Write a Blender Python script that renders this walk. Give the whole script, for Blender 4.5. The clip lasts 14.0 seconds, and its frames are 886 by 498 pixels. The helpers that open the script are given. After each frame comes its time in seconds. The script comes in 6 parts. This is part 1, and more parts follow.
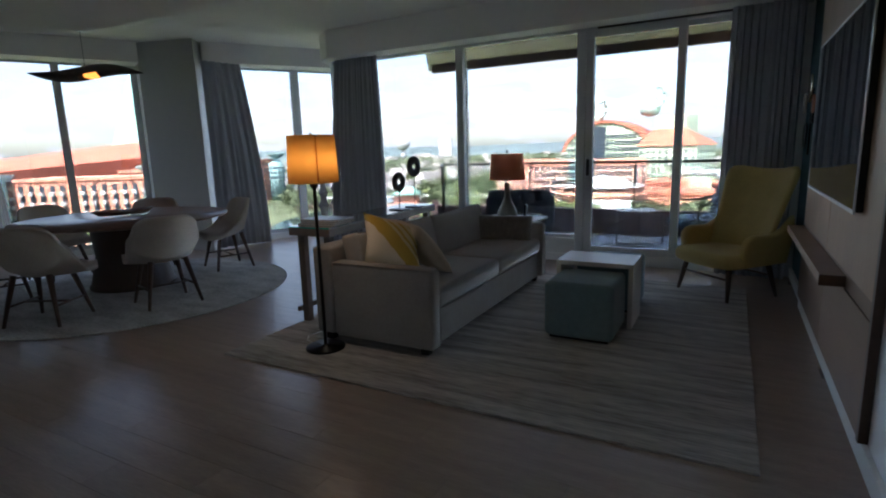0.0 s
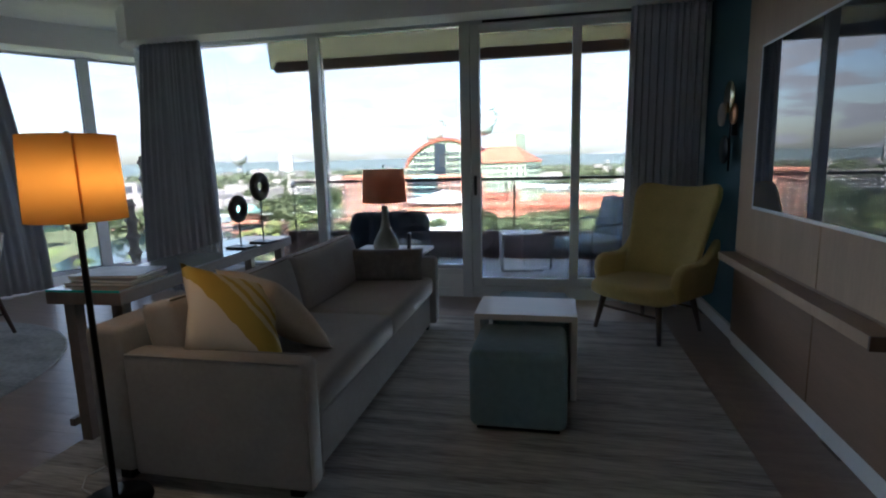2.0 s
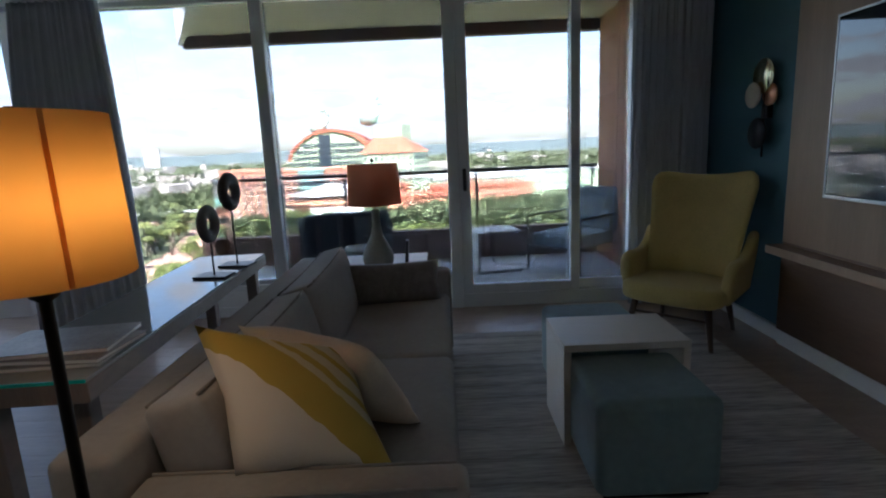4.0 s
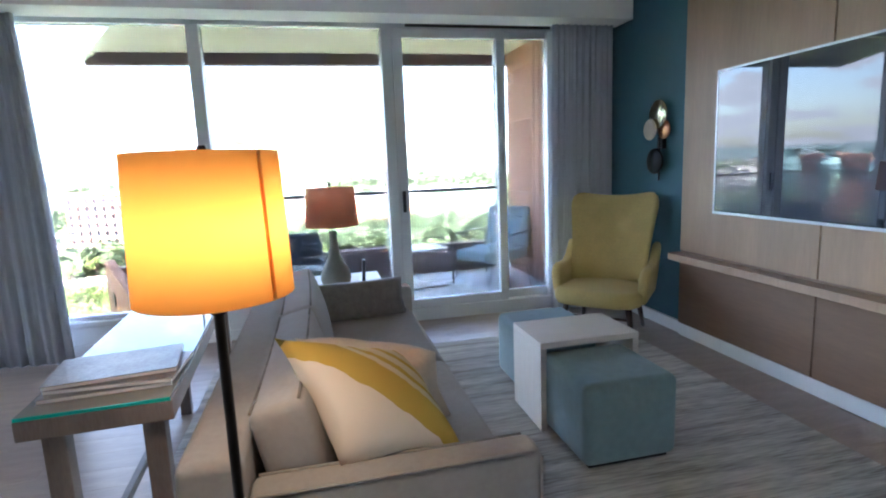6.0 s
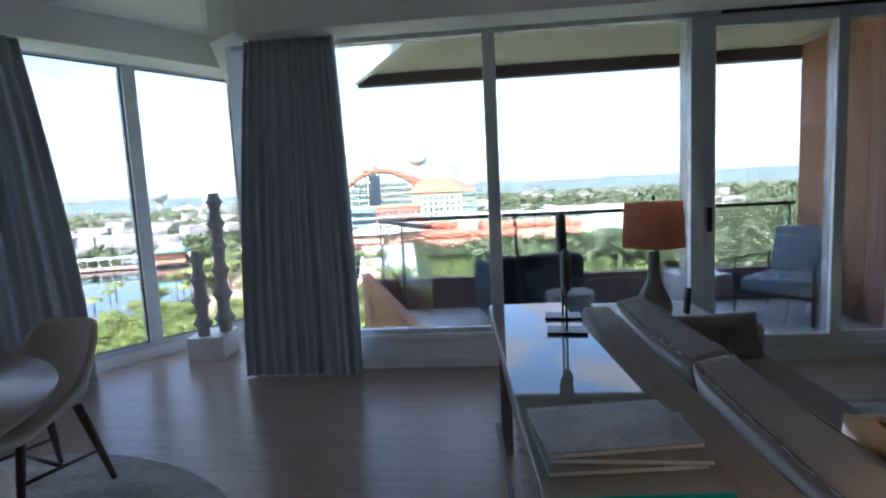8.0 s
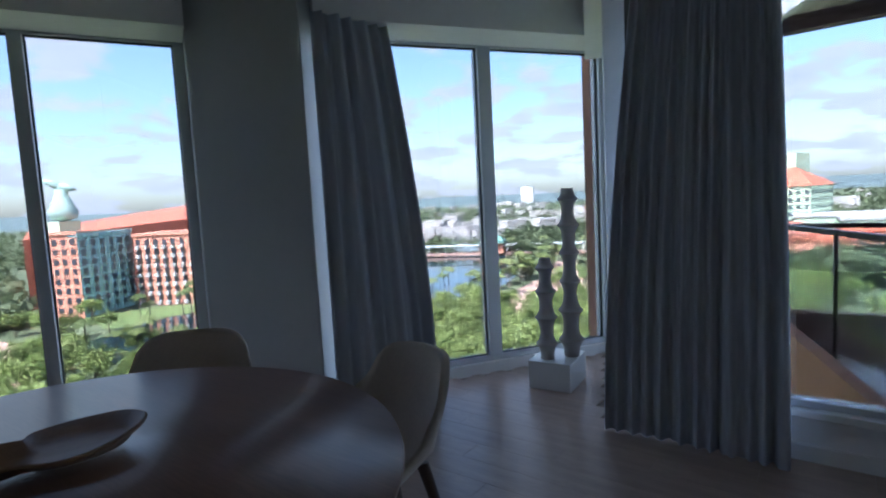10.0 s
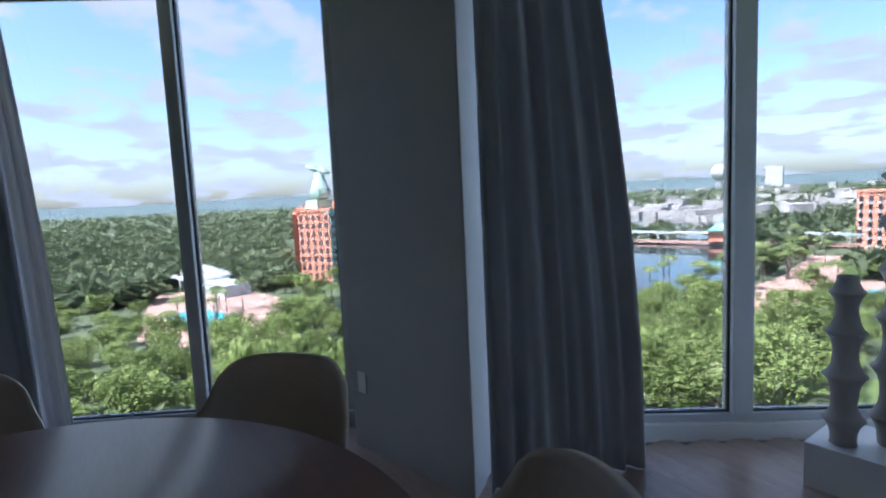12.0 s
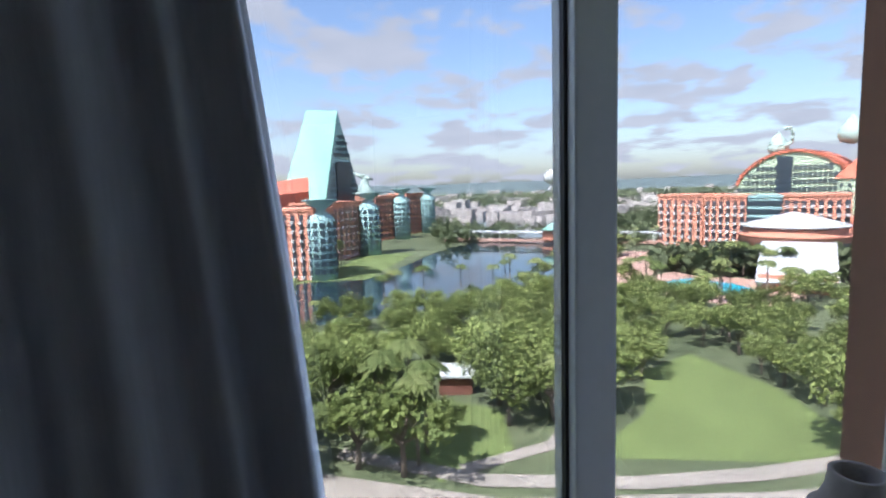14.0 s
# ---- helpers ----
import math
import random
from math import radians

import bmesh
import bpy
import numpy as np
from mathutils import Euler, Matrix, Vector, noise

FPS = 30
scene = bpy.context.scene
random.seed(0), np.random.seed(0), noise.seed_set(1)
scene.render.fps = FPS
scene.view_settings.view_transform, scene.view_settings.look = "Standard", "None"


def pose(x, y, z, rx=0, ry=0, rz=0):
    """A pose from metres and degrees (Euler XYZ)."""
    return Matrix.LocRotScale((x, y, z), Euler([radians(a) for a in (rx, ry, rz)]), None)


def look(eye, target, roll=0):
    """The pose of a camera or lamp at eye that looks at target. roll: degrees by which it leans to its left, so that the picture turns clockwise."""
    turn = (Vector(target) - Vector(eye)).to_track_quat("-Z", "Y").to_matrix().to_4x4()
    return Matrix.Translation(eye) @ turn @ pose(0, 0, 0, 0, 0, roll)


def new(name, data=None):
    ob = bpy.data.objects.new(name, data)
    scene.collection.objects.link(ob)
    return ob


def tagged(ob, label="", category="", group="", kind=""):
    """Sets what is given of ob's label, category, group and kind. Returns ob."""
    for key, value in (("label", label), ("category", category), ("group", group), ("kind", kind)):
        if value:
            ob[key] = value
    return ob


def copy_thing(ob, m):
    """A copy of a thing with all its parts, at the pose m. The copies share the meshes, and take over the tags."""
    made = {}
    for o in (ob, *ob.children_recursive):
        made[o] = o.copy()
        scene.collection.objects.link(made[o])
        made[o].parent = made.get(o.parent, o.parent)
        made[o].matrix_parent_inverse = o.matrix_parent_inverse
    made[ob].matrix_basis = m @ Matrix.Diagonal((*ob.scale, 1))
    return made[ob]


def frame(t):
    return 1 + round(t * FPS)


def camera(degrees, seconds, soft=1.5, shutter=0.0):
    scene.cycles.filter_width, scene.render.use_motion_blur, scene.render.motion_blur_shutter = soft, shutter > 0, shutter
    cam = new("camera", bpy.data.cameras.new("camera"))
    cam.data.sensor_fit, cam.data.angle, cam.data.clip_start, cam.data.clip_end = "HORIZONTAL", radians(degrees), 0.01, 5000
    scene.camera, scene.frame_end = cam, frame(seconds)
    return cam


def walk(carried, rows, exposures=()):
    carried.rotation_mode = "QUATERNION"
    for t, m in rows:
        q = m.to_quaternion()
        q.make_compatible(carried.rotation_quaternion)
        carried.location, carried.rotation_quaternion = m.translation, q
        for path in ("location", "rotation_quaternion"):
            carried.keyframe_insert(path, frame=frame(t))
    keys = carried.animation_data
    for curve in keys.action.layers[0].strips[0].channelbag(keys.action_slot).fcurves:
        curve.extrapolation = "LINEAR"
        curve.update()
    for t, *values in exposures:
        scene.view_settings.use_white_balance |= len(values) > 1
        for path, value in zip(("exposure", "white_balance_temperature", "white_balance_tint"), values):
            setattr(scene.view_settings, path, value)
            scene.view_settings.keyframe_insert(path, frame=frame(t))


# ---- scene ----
cam = camera(79.8, 14.0, soft=2.0)
PATH = [
    (0, (1.149, 0.309, 1.367), (0.206, 2.034, 1.001), -1.7),
    (0.5, (1.026, 0.561, 1.367), (0.24, 2.364, 1.002), -2.3),
    (1, (0.857, 0.865, 1.371), (0.217, 2.722, 0.996), -2.0),
    (1.5, (0.626, 1.133, 1.396), (0.141, 3.041, 1.045), -1.5),
    (2, (0.429, 1.388, 1.36), (0.018, 3.319, 1.036), -1.4),
    (4.5, (-0.747, 2.066, 1.425), (-0.517, 4.015, 1.042), -3.1),
    (5, (-0.907, 2.017, 1.459), (-0.426, 3.926, 1.109), -3.4),
    (5.5, (-0.984, 1.879, 1.446), (-0.433, 3.773, 1.121), -2.8),
    (6, (-1.08, 1.813, 1.444), (-0.639, 3.738, 1.129), -2.3),
    (6.5, (-1.327, 1.871, 1.443), (-1.074, 3.837, 1.177), -2.2),
    (7, (-1.606, 1.971, 1.441), (-1.555, 3.956, 1.208), -2.2),
    (9.5, (-2.603, 3.118, 1.465), (-3.385, 4.95, 1.292), -3.3),
    (10, (-2.855, 3.309, 1.464), (-4.063, 4.894, 1.288), -3.0),
    (10.5, (-3.109, 3.451, 1.467), (-4.63, 4.739, 1.303), -3.1),
    (11, (-3.248, 3.614, 1.464), (-4.97, 4.616, 1.291), -2.9),
    (11.5, (-3.337, 3.887, 1.465), (-5.11, 4.795, 1.282), -2.9),
    (12, (-3.55, 4.239, 1.447), (-5.275, 5.229, 1.243), -2.7),
    (12.5, (-3.743, 4.638, 1.459), (-5.348, 5.807, 1.221), -1.5),
    (13, (-3.949, 5.078, 1.484), (-5.446, 6.383, 1.245), -1.6),
    (13.5, (-4.25, 5.464, 1.476), (-5.66, 6.863, 1.242), -1.5),
    (14, (-4.588, 5.901, 1.492), (-5.973, 7.327, 1.265), -1.8),
]
EXPOSURES = [(0, 6.2, 6050, 8), (2, 6.2, 6050, 8), (4.5, 6.2, 6000, 9), (4.9, 7.75, 5750, 10), (6.3, 8.25, 5750, 9), (7.0, 7.65, 5700, 9), (7.2, 7.3, 5700, 9), (8.6, 6.15, 5600, 9), (9.3, 5.8, 5450, 7), (11.5, 5.8, 5450, 7), (13, 5.45, 5650, 8), (14, 5.4, 5950, 10)]
walk(cam, [(t, look(eye, target, roll)) for t, eye, target, roll in PATH], EXPOSURES)

# ---- light ----
SUN_DIR = Vector((0.02, -0.95, 1.40)).normalized()
world = bpy.data.worlds.new("sky")
scene.world = world
world.use_nodes = True
wn, wl = world.node_tree.nodes, world.node_tree.links
wn.clear()
w_out = wn.new("ShaderNodeOutputWorld")
w_bg = wn.new("ShaderNodeBackground")
w_bg.inputs["Strength"].default_value = 0.125
w_sky = wn.new("ShaderNodeTexSky")
w_sky.sky_type = "NISHITA"
w_sky.sun_disc = False
w_sky.sun_elevation = math.asin(SUN_DIR.z)
w_sky.sun_rotation = math.atan2(SUN_DIR.x, SUN_DIR.y)
w_sky.air_density, w_sky.dust_density, w_sky.ozone_density = 1.0, 1.8, 1.0
w_co = wn.new("ShaderNodeTexCoord")
w_sep = wn.new("ShaderNodeSeparateXYZ")
wl.new(w_co.outputs["Generated"], w_sep.inputs[0])
# clouds lie on a high flat sheet: x/(z+c), y/(z+c)
w_h = wn.new("ShaderNodeMath"); w_h.operation = "ADD"; w_h.inputs[1].default_value = 0.22
wl.new(w_sep.outputs["Z"], w_h.inputs[0])
w_hc = wn.new("ShaderNodeMath"); w_hc.operation = "MAXIMUM"; w_hc.inputs[1].default_value = 0.05
wl.new(w_h.outputs[0], w_hc.inputs[0])
w_dx = wn.new("ShaderNodeMath"); w_dx.operation = "DIVIDE"
w_dy = wn.new("ShaderNodeMath"); w_dy.operation = "DIVIDE"
wl.new(w_sep.outputs["X"], w_dx.inputs[0]); wl.new(w_hc.outputs[0], w_dx.inputs[1])
wl.new(w_sep.outputs["Y"], w_dy.inputs[0]); wl.new(w_hc.outputs[0], w_dy.inputs[1])
w_vec = wn.new("ShaderNodeCombineXYZ")
wl.new(w_dx.outputs[0], w_vec.inputs[0]); wl.new(w_dy.outputs[0], w_vec.inputs[1])
w_noise = wn.new("ShaderNodeTexNoise")
w_noise.inputs["Scale"].default_value = 2.6
w_noise.inputs["Detail"].default_value = 9
w_noise.inputs["Roughness"].default_value = 0.56
w_noise.inputs["Distortion"].default_value = 0.1
wl.new(w_vec.outputs[0], w_noise.inputs["Vector"])
w_ramp = wn.new("ShaderNodeValToRGB")
w_ramp.color_ramp.elements[0].position = 0.475
w_ramp.color_ramp.elements[0].color = (0, 0, 0, 1)
w_ramp.color_ramp.elements[1].position = 0.555
w_ramp.color_ramp.elements[1].color = (0.95, 0.95, 0.95, 1)
wl.new(w_noise.outputs["Fac"], w_ramp.inputs[0])
w_shade = wn.new("ShaderNodeTexNoise")
w_shade.inputs["Scale"].default_value = 4.5
w_shade.inputs["Detail"].default_value = 5
wl.new(w_vec.outputs[0], w_shade.inputs["Vector"])
w_cc = wn.new("ShaderNodeMix"); w_cc.data_type = "RGBA"
w_cc.inputs["A"].default_value = (2.35, 2.5, 2.8, 1)
w_cc.inputs["B"].default_value = (3.5, 3.55, 3.7, 1)
wl.new(w_shade.outputs["Fac"], w_cc.inputs["Factor"])
w_mix = wn.new("ShaderNodeMix"); w_mix.data_type = "RGBA"
wl.new(w_ramp.outputs["Color"], w_mix.inputs["Factor"])
wl.new(w_sky.outputs["Color"], w_mix.inputs["A"])
wl.new(w_cc.outputs["Result"], w_mix.inputs["B"])
wl.new(w_mix.outputs["Result"], w_bg.inputs["Color"])
wl.new(w_bg.outputs[0], w_out.inputs[0])

sun = new("sun", bpy.data.lights.new("sun", "SUN"))
sun.data.energy, sun.data.angle, sun.data.color = 5.0, radians(0.5), (1.0, 0.95, 0.87)
sun.matrix_world = look(SUN_DIR * 50, (0, 0, 0))

# ---- materials ----


def material(name, color, rough=0.6, metal=0.0, vary=0.12, scale=8.0, bump=0.0, bump_scale=60.0, stretch=(1, 1, 1), other=None, each=0.0, coords="Object", spec=0.5, sheen=0.0, alpha=None):
    """Principled surface with two scales of colour variation and fine relief."""
    m = bpy.data.materials.new(name)
    m.use_nodes = True
    n, l = m.node_tree.nodes, m.node_tree.links
    b = n["Principled BSDF"]
    b.inputs["Roughness"].default_value, b.inputs["Metallic"].default_value = rough, metal
    b.inputs["Specular IOR Level"].default_value = spec
    b.inputs["Sheen Weight"].default_value = sheen
    co = n.new("ShaderNodeTexCoord")
    mp = n.new("ShaderNodeMapping")
    mp.inputs["Scale"].default_value = stretch
    l.new(co.outputs[coords], mp.inputs["Vector"])
    big, fine = n.new("ShaderNodeTexNoise"), n.new("ShaderNodeTexNoise")
    big.inputs["Scale"].default_value, big.inputs["Detail"].default_value = scale, 4
    fine.inputs["Scale"].default_value, fine.inputs["Detail"].default_value = scale * 9, 3
    l.new(mp.outputs[0], big.inputs["Vector"]); l.new(mp.outputs[0], fine.inputs["Vector"])
    add = n.new("ShaderNodeMath"); add.operation = "MULTIPLY_ADD"; add.inputs[1].default_value = 0.45
    l.new(fine.outputs["Fac"], add.inputs[0])
    half = n.new("ShaderNodeMath"); half.operation = "MULTIPLY"; half.inputs[1].default_value = 0.55
    l.new(big.outputs["Fac"], half.inputs[0]); l.new(half.outputs[0], add.inputs[2])
    fac = add.outputs[0]
    if each:
        info = n.new("ShaderNodeObjectInfo")
        shift = n.new("ShaderNodeMath"); shift.operation = "MULTIPLY_ADD"
        shift.inputs[1].default_value = each
        off = n.new("ShaderNodeMath"); off.operation = "SUBTRACT"; off.inputs[1].default_value = each / 2
        l.new(fac, off.inputs[0]); l.new(info.outputs["Random"], shift.inputs[0]); l.new(off.outputs[0], shift.inputs[2])
        fac = shift.outputs[0]
    ramp = n.new("ShaderNodeValToRGB")
    ramp.color_ramp.elements[0].position, ramp.color_ramp.elements[1].position = 0.3, 0.7
    lo = [c * (1 - vary) for c in color]
    hi = list(other) if other else [min(1, c * (1 + vary)) for c in color]
    ramp.color_ramp.elements[0].color, ramp.color_ramp.elements[1].color = (*lo, 1), (*hi, 1)
    l.new(fac, ramp.inputs[0]); l.new(ramp.outputs["Color"], b.inputs["Base Color"])
    if bump:
        bn, bp = n.new("ShaderNodeTexNoise"), n.new("ShaderNodeBump")
        bn.inputs["Scale"].default_value, bn.inputs["Detail"].default_value = bump_scale, 3
        l.new(mp.outputs[0], bn.inputs["Vector"])
        bp.inputs["Strength"].default_value, bp.inputs["Distance"].default_value = bump, 0.01
        l.new(bn.outputs["Fac"], bp.inputs["Height"]); l.new(bp.outputs[0], b.inputs["Normal"])
    return m


def glass_material(name, tint=(0.20, 0.20, 0.206), gloss=1.0):
    m = bpy.data.materials.new(name)
    m.use_nodes = True
    n, l = m.node_tree.nodes, m.node_tree.links
    n.remove(n["Principled BSDF"])
    out = n["Material Output"]
    t, g, x, f = n.new("ShaderNodeBsdfTransparent"), n.new("ShaderNodeBsdfGlossy"), n.new("ShaderNodeMixShader"), n.new("ShaderNodeLayerWeight")
    t.inputs[0].default_value = (*tint, 1)
    g.inputs["Roughness"].default_value = 0.0
    f.inputs[0].default_value = 0.5
    pw, sc_ = n.new("ShaderNodeMath"), n.new("ShaderNodeMath")
    pw.operation, sc_.operation = "POWER", "MULTIPLY_ADD"
    pw.inputs[1].default_value, sc_.inputs[1].default_value, sc_.inputs[2].default_value = 5.0, 0.90, 0.03
    l.new(f.outputs["Facing"], pw.inputs[0]); l.new(pw.outputs[0], sc_.inputs[0])
    l.new(sc_.outputs[0], x.inputs[0]); l.new(t.outputs[0], x.inputs[1]); l.new(g.outputs[0], x.inputs[2]); l.new(x.outputs[0], out.inputs[0])
    return m


def shade_material(name, color, through_color):
    """Lampshade cloth that lets light through."""
    m = bpy.data.materials.new(name)
    m.use_nodes = True
    n, l = m.node_tree.nodes, m.node_tree.links
    n.remove(n["Principled BSDF"])
    out = n["Material Output"]
    d, t, x = n.new("ShaderNodeBsdfDiffuse"), n.new("ShaderNodeBsdfTranslucent"), n.new("ShaderNodeMixShader")
    d.inputs[0].default_value, t.inputs[0].default_value = (*color, 1), (*through_color, 1)
    w = n.new("ShaderNodeTexNoise"); w.inputs["Scale"].default_value = 220
    bp = n.new("ShaderNodeBump"); bp.inputs["Strength"].default_value = 0.15; bp.inputs["Distance"].default_value = 0.003
    l.new(w.outputs["Fac"], bp.inputs["Height"]); l.new(bp.outputs[0], d.inputs["Normal"])
    x.inputs[0].default_value = 0.6
    l.new(d.outputs[0], x.inputs[1]); l.new(t.outputs[0], x.inputs[2]); l.new(x.outputs[0], out.inputs[0])
    return m


def leaf_material(name, color, other, scale=0.25):
    """Leaves: diffuse with some light let through, varied over the crown and from tree to tree."""
    m = material(name, color, rough=0.7, vary=0.35, scale=scale, other=other, each=0.35, spec=0.2)
    n, l = m.node_tree.nodes, m.node_tree.links
    ramp = next(k for k in n if k.type == "VALTORGB")
    t, x = n.new("ShaderNodeBsdfTranslucent"), n.new("ShaderNodeMixShader")
    l.new(ramp.outputs[0], t.inputs[0])
    x.inputs[0].default_value = 0.35
    l.new(n["Principled BSDF"].outputs[0], x.inputs[1]); l.new(t.outputs[0], x.inputs[2])
    l.new(x.outputs[0], n["Material Output"].inputs[0])
    return m


M_WALL = material("wall_paint", (0.86, 0.86, 0.85), 0.7, vary=0.03, scale=1.5, bump=0.08, bump_scale=180)
M_CEIL = material("ceiling_paint", (0.88, 0.87, 0.855), 0.8, vary=0.03, scale=1.2, bump=0.06, bump_scale=150)
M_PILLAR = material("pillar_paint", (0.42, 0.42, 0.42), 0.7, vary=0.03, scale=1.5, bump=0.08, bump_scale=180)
M_TEAL = material("teal_paint", (0.055, 0.135, 0.17), 0.65, vary=0.05, scale=2, bump=0.06, bump_scale=160)
M_WHITE = material("white_trim", (0.78, 0.78, 0.77), 0.45, vary=0.03, scale=3)
M_FRAME = material("window_frame_metal", (0.60, 0.62, 0.64), 0.4, metal=0.2, vary=0.04, scale=3)
M_GASKET = material("black_rubber", (0.015, 0.015, 0.016), 0.6, vary=0.1)
M_PLANK = material("floor_plank_wood", (0.38, 0.29, 0.235), 0.28, vary=0.22, scale=3.0, stretch=(0.5, 5, 1), each=0.10, bump=0.06, bump_scale=30, coords="Object")
M_FLOORBASE = material("floor_joint", (0.19, 0.15, 0.125), 0.6, vary=0.2, scale=3)
M_PANEL = material("walnut_panel", (0.33, 0.215, 0.135), 0.42, vary=0.14, scale=2.0, stretch=(4, 4, 0.4), bump=0.05, bump_scale=40)
# the same walnut, with the shade below the ledge put into its colour
M_PANEL_SHADED = material("walnut_panel_shaded", (0.18, 0.105, 0.062), 0.42, vary=0.14, scale=2.0, stretch=(4, 0.5, 4), bump=0.05, bump_scale=40)
M_DARKWOOD = material("dark_walnut", (0.075, 0.042, 0.028), 0.38, vary=0.25, scale=3, stretch=(1, 5, 1), bump=0.05)
M_TABLE = material("dining_walnut", (0.20, 0.115, 0.085), 0.30, vary=0.25, scale=2.2, stretch=(0.6, 6, 1), bump=0.03)
M_GREYWOOD = material("console_wood", (0.16, 0.125, 0.105), 0.45, vary=0.25, scale=3, stretch=(6, 0.6, 1), bump=0.06)
M_SOFA = material("sofa_fabric", (0.36, 0.325, 0.295), 0.95, vary=0.10, scale=5, bump=0.25, bump_scale=420, spec=0.1, sheen=0.15)
M_PIPING = material("sofa_piping", (0.21, 0.185, 0.165), 0.95, vary=0.08, scale=8, spec=0.1)
M_CHAIR = material("yellow_wool", (0.56, 0.43, 0.17), 0.95, vary=0.10, scale=6, bump=0.3, bump_scale=380, spec=0.1, sheen=0.15)
M_OTTO = material("blue_grey_velvet", (0.18, 0.255, 0.265), 0.85, vary=0.14, scale=3, bump=0.15, bump_scale=300, spec=0.15, sheen=0.25)
M_SHELL = material("beige_tweed", (0.54, 0.48, 0.42), 0.95, vary=0.10, scale=8, bump=0.3, bump_scale=380, spec=0.1)
M_LEG = material("dark_stained_leg", (0.085, 0.05, 0.036), 0.4, vary=0.2, scale=5, stretch=(4, 4, 0.5))
M_BLACK = material("black_metal", (0.012, 0.012, 0.013), 0.35, metal=0.6, vary=0.1)
M_CURTAIN = material("grey_linen_curtain", (0.47, 0.49, 0.55), 0.95, vary=0.08, scale=2.5, stretch=(4, 4, 0.5), bump=0.2, bump_scale=260, spec=0.1)
M_SHEER = shade_material("sheer_lining", (0.62, 0.60, 0.60), (0.62, 0.60, 0.60))
M_ORANGE = shade_material("orange_lampshade", (0.80, 0.46, 0.17), (0.95, 0.65, 0.28))
M_SALMON = shade_material("salmon_lampshade", (0.75, 0.40, 0.26), (0.95, 0.55, 0.37))
M_CERAMIC = material("grey_green_ceramic", (0.20, 0.20, 0.17), 0.35, vary=0.15, scale=10)
M_SCULPT = material("taupe_plaster", (0.38, 0.345, 0.315), 0.85, vary=0.08, scale=6, bump=0.15, bump_scale=90)
M_PEDESTAL = material("white_lacquer", (0.74, 0.73, 0.71), 0.4, vary=0.03)
M_STONE = material("dark_ring_stone", (0.07, 0.06, 0.055), 0.6, vary=0.35, scale=12, bump=0.3, bump_scale=60)
M_BRASS = material("pale_gold_mirror", (0.75, 0.72, 0.50), 0.12, metal=1.0, vary=0.05)
M_COPPER = material("copper_disc", (0.70, 0.33, 0.20), 0.3, metal=1.0, vary=0.08)
M_GREYDISC = material("grey_wood_disc", (0.33, 0.28, 0.23), 0.5, vary=0.15)
M_CTABLE = material("cream_lacquer_table", (0.66, 0.60, 0.53), 0.4, vary=0.06, scale=4, stretch=(1, 5, 1))
M_SCREEN = material("television_screen", (0.008, 0.009, 0.012), 0.02, vary=0.05, spec=1.0)
M_SCREEN.node_tree.nodes["Principled BSDF"].inputs["Coat Weight"].default_value = 0.4
M_SCREEN.node_tree.nodes["Principled BSDF"].inputs["Coat Roughness"].default_value = 0.01
M_SILVER = material("brushed_bezel", (0.55, 0.56, 0.58), 0.3, metal=0.9, vary=0.05)
M_GLASSEDGE = material("green_glass_edge", (0.02, 0.42, 0.36), 0.15, vary=0.1)
M_PAPER = material("magazine_paper", (0.62, 0.61, 0.60), 0.35, vary=0.35, scale=9, other=(0.16, 0.15, 0.16))
M_TRAY = material("carved_wood_tray", (0.24, 0.145, 0.095), 0.5, vary=0.2, scale=5, stretch=(1, 4, 1))
M_LUMBAR = material("taupe_velvet", (0.17, 0.15, 0.14), 0.8, vary=0.2, scale=22, other=(0.24, 0.215, 0.20), sheen=0.25, spec=0.1)
M_PILLOW2 = material("cream_linen", (0.62, 0.50, 0.38), 0.95, vary=0.08, scale=9, bump=0.2, bump_scale=300, spec=0.1)
M_STUCCO = material("terracotta_stucco", (0.42, 0.22, 0.14), 0.9, vary=0.08, scale=2, bump=0.2, bump_scale=120)
M_SLAB = material("balcony_soffit_paint", (0.62, 0.55, 0.47), 0.9, vary=0.05, scale=1)
M_FASCIA = material("balcony_fascia_brown", (0.12, 0.075, 0.085), 0.8, vary=0.1, scale=1)
M_BALFLOOR = material("balcony_tile", (0.60, 0.64, 0.68), 0.7, vary=0.08, scale=3)
M_PARAPET = material("parapet_brown", (0.24, 0.17, 0.16), 0.9, vary=0.08, scale=2)
M_OUTSEAT = material("navy_outdoor_weave", (0.03, 0.05, 0.075), 0.85, vary=0.2, scale=20, bump=0.3, bump_scale=80)
M_OUTCUSH = material("blue_outdoor_cushion", (0.28, 0.38, 0.46), 0.9, vary=0.1, scale=8)
# the dark default tint is added to dim the outdoors against the room
M_GLASS = glass_material("window_glass")
M_RAILGLASS = glass_material("railing_glass", (0.95, 0.975, 0.97))


def rug_material(name, low, high, stretch, scale, rot=0.0):
    m = material(name, low, 0.98, vary=0.15, scale=scale, stretch=stretch, other=high, bump=0.5, bump_scale=55, spec=0.05)
    ramp = next(k for k in m.node_tree.nodes if k.type == "VALTORGB")
    ramp.color_ramp.elements[0].position, ramp.color_ramp.elements[1].position = 0.36, 0.62
    return m


M_RUG = rug_material("striped_rug", (0.33, 0.30, 0.28), (0.66, 0.625, 0.58), (0.55, 7, 1), 1.8)
M_RUG2 = rug_material("round_rug", (0.42, 0.42, 0.42), (0.64, 0.64, 0.63), (1.2, 3, 1), 2.2)


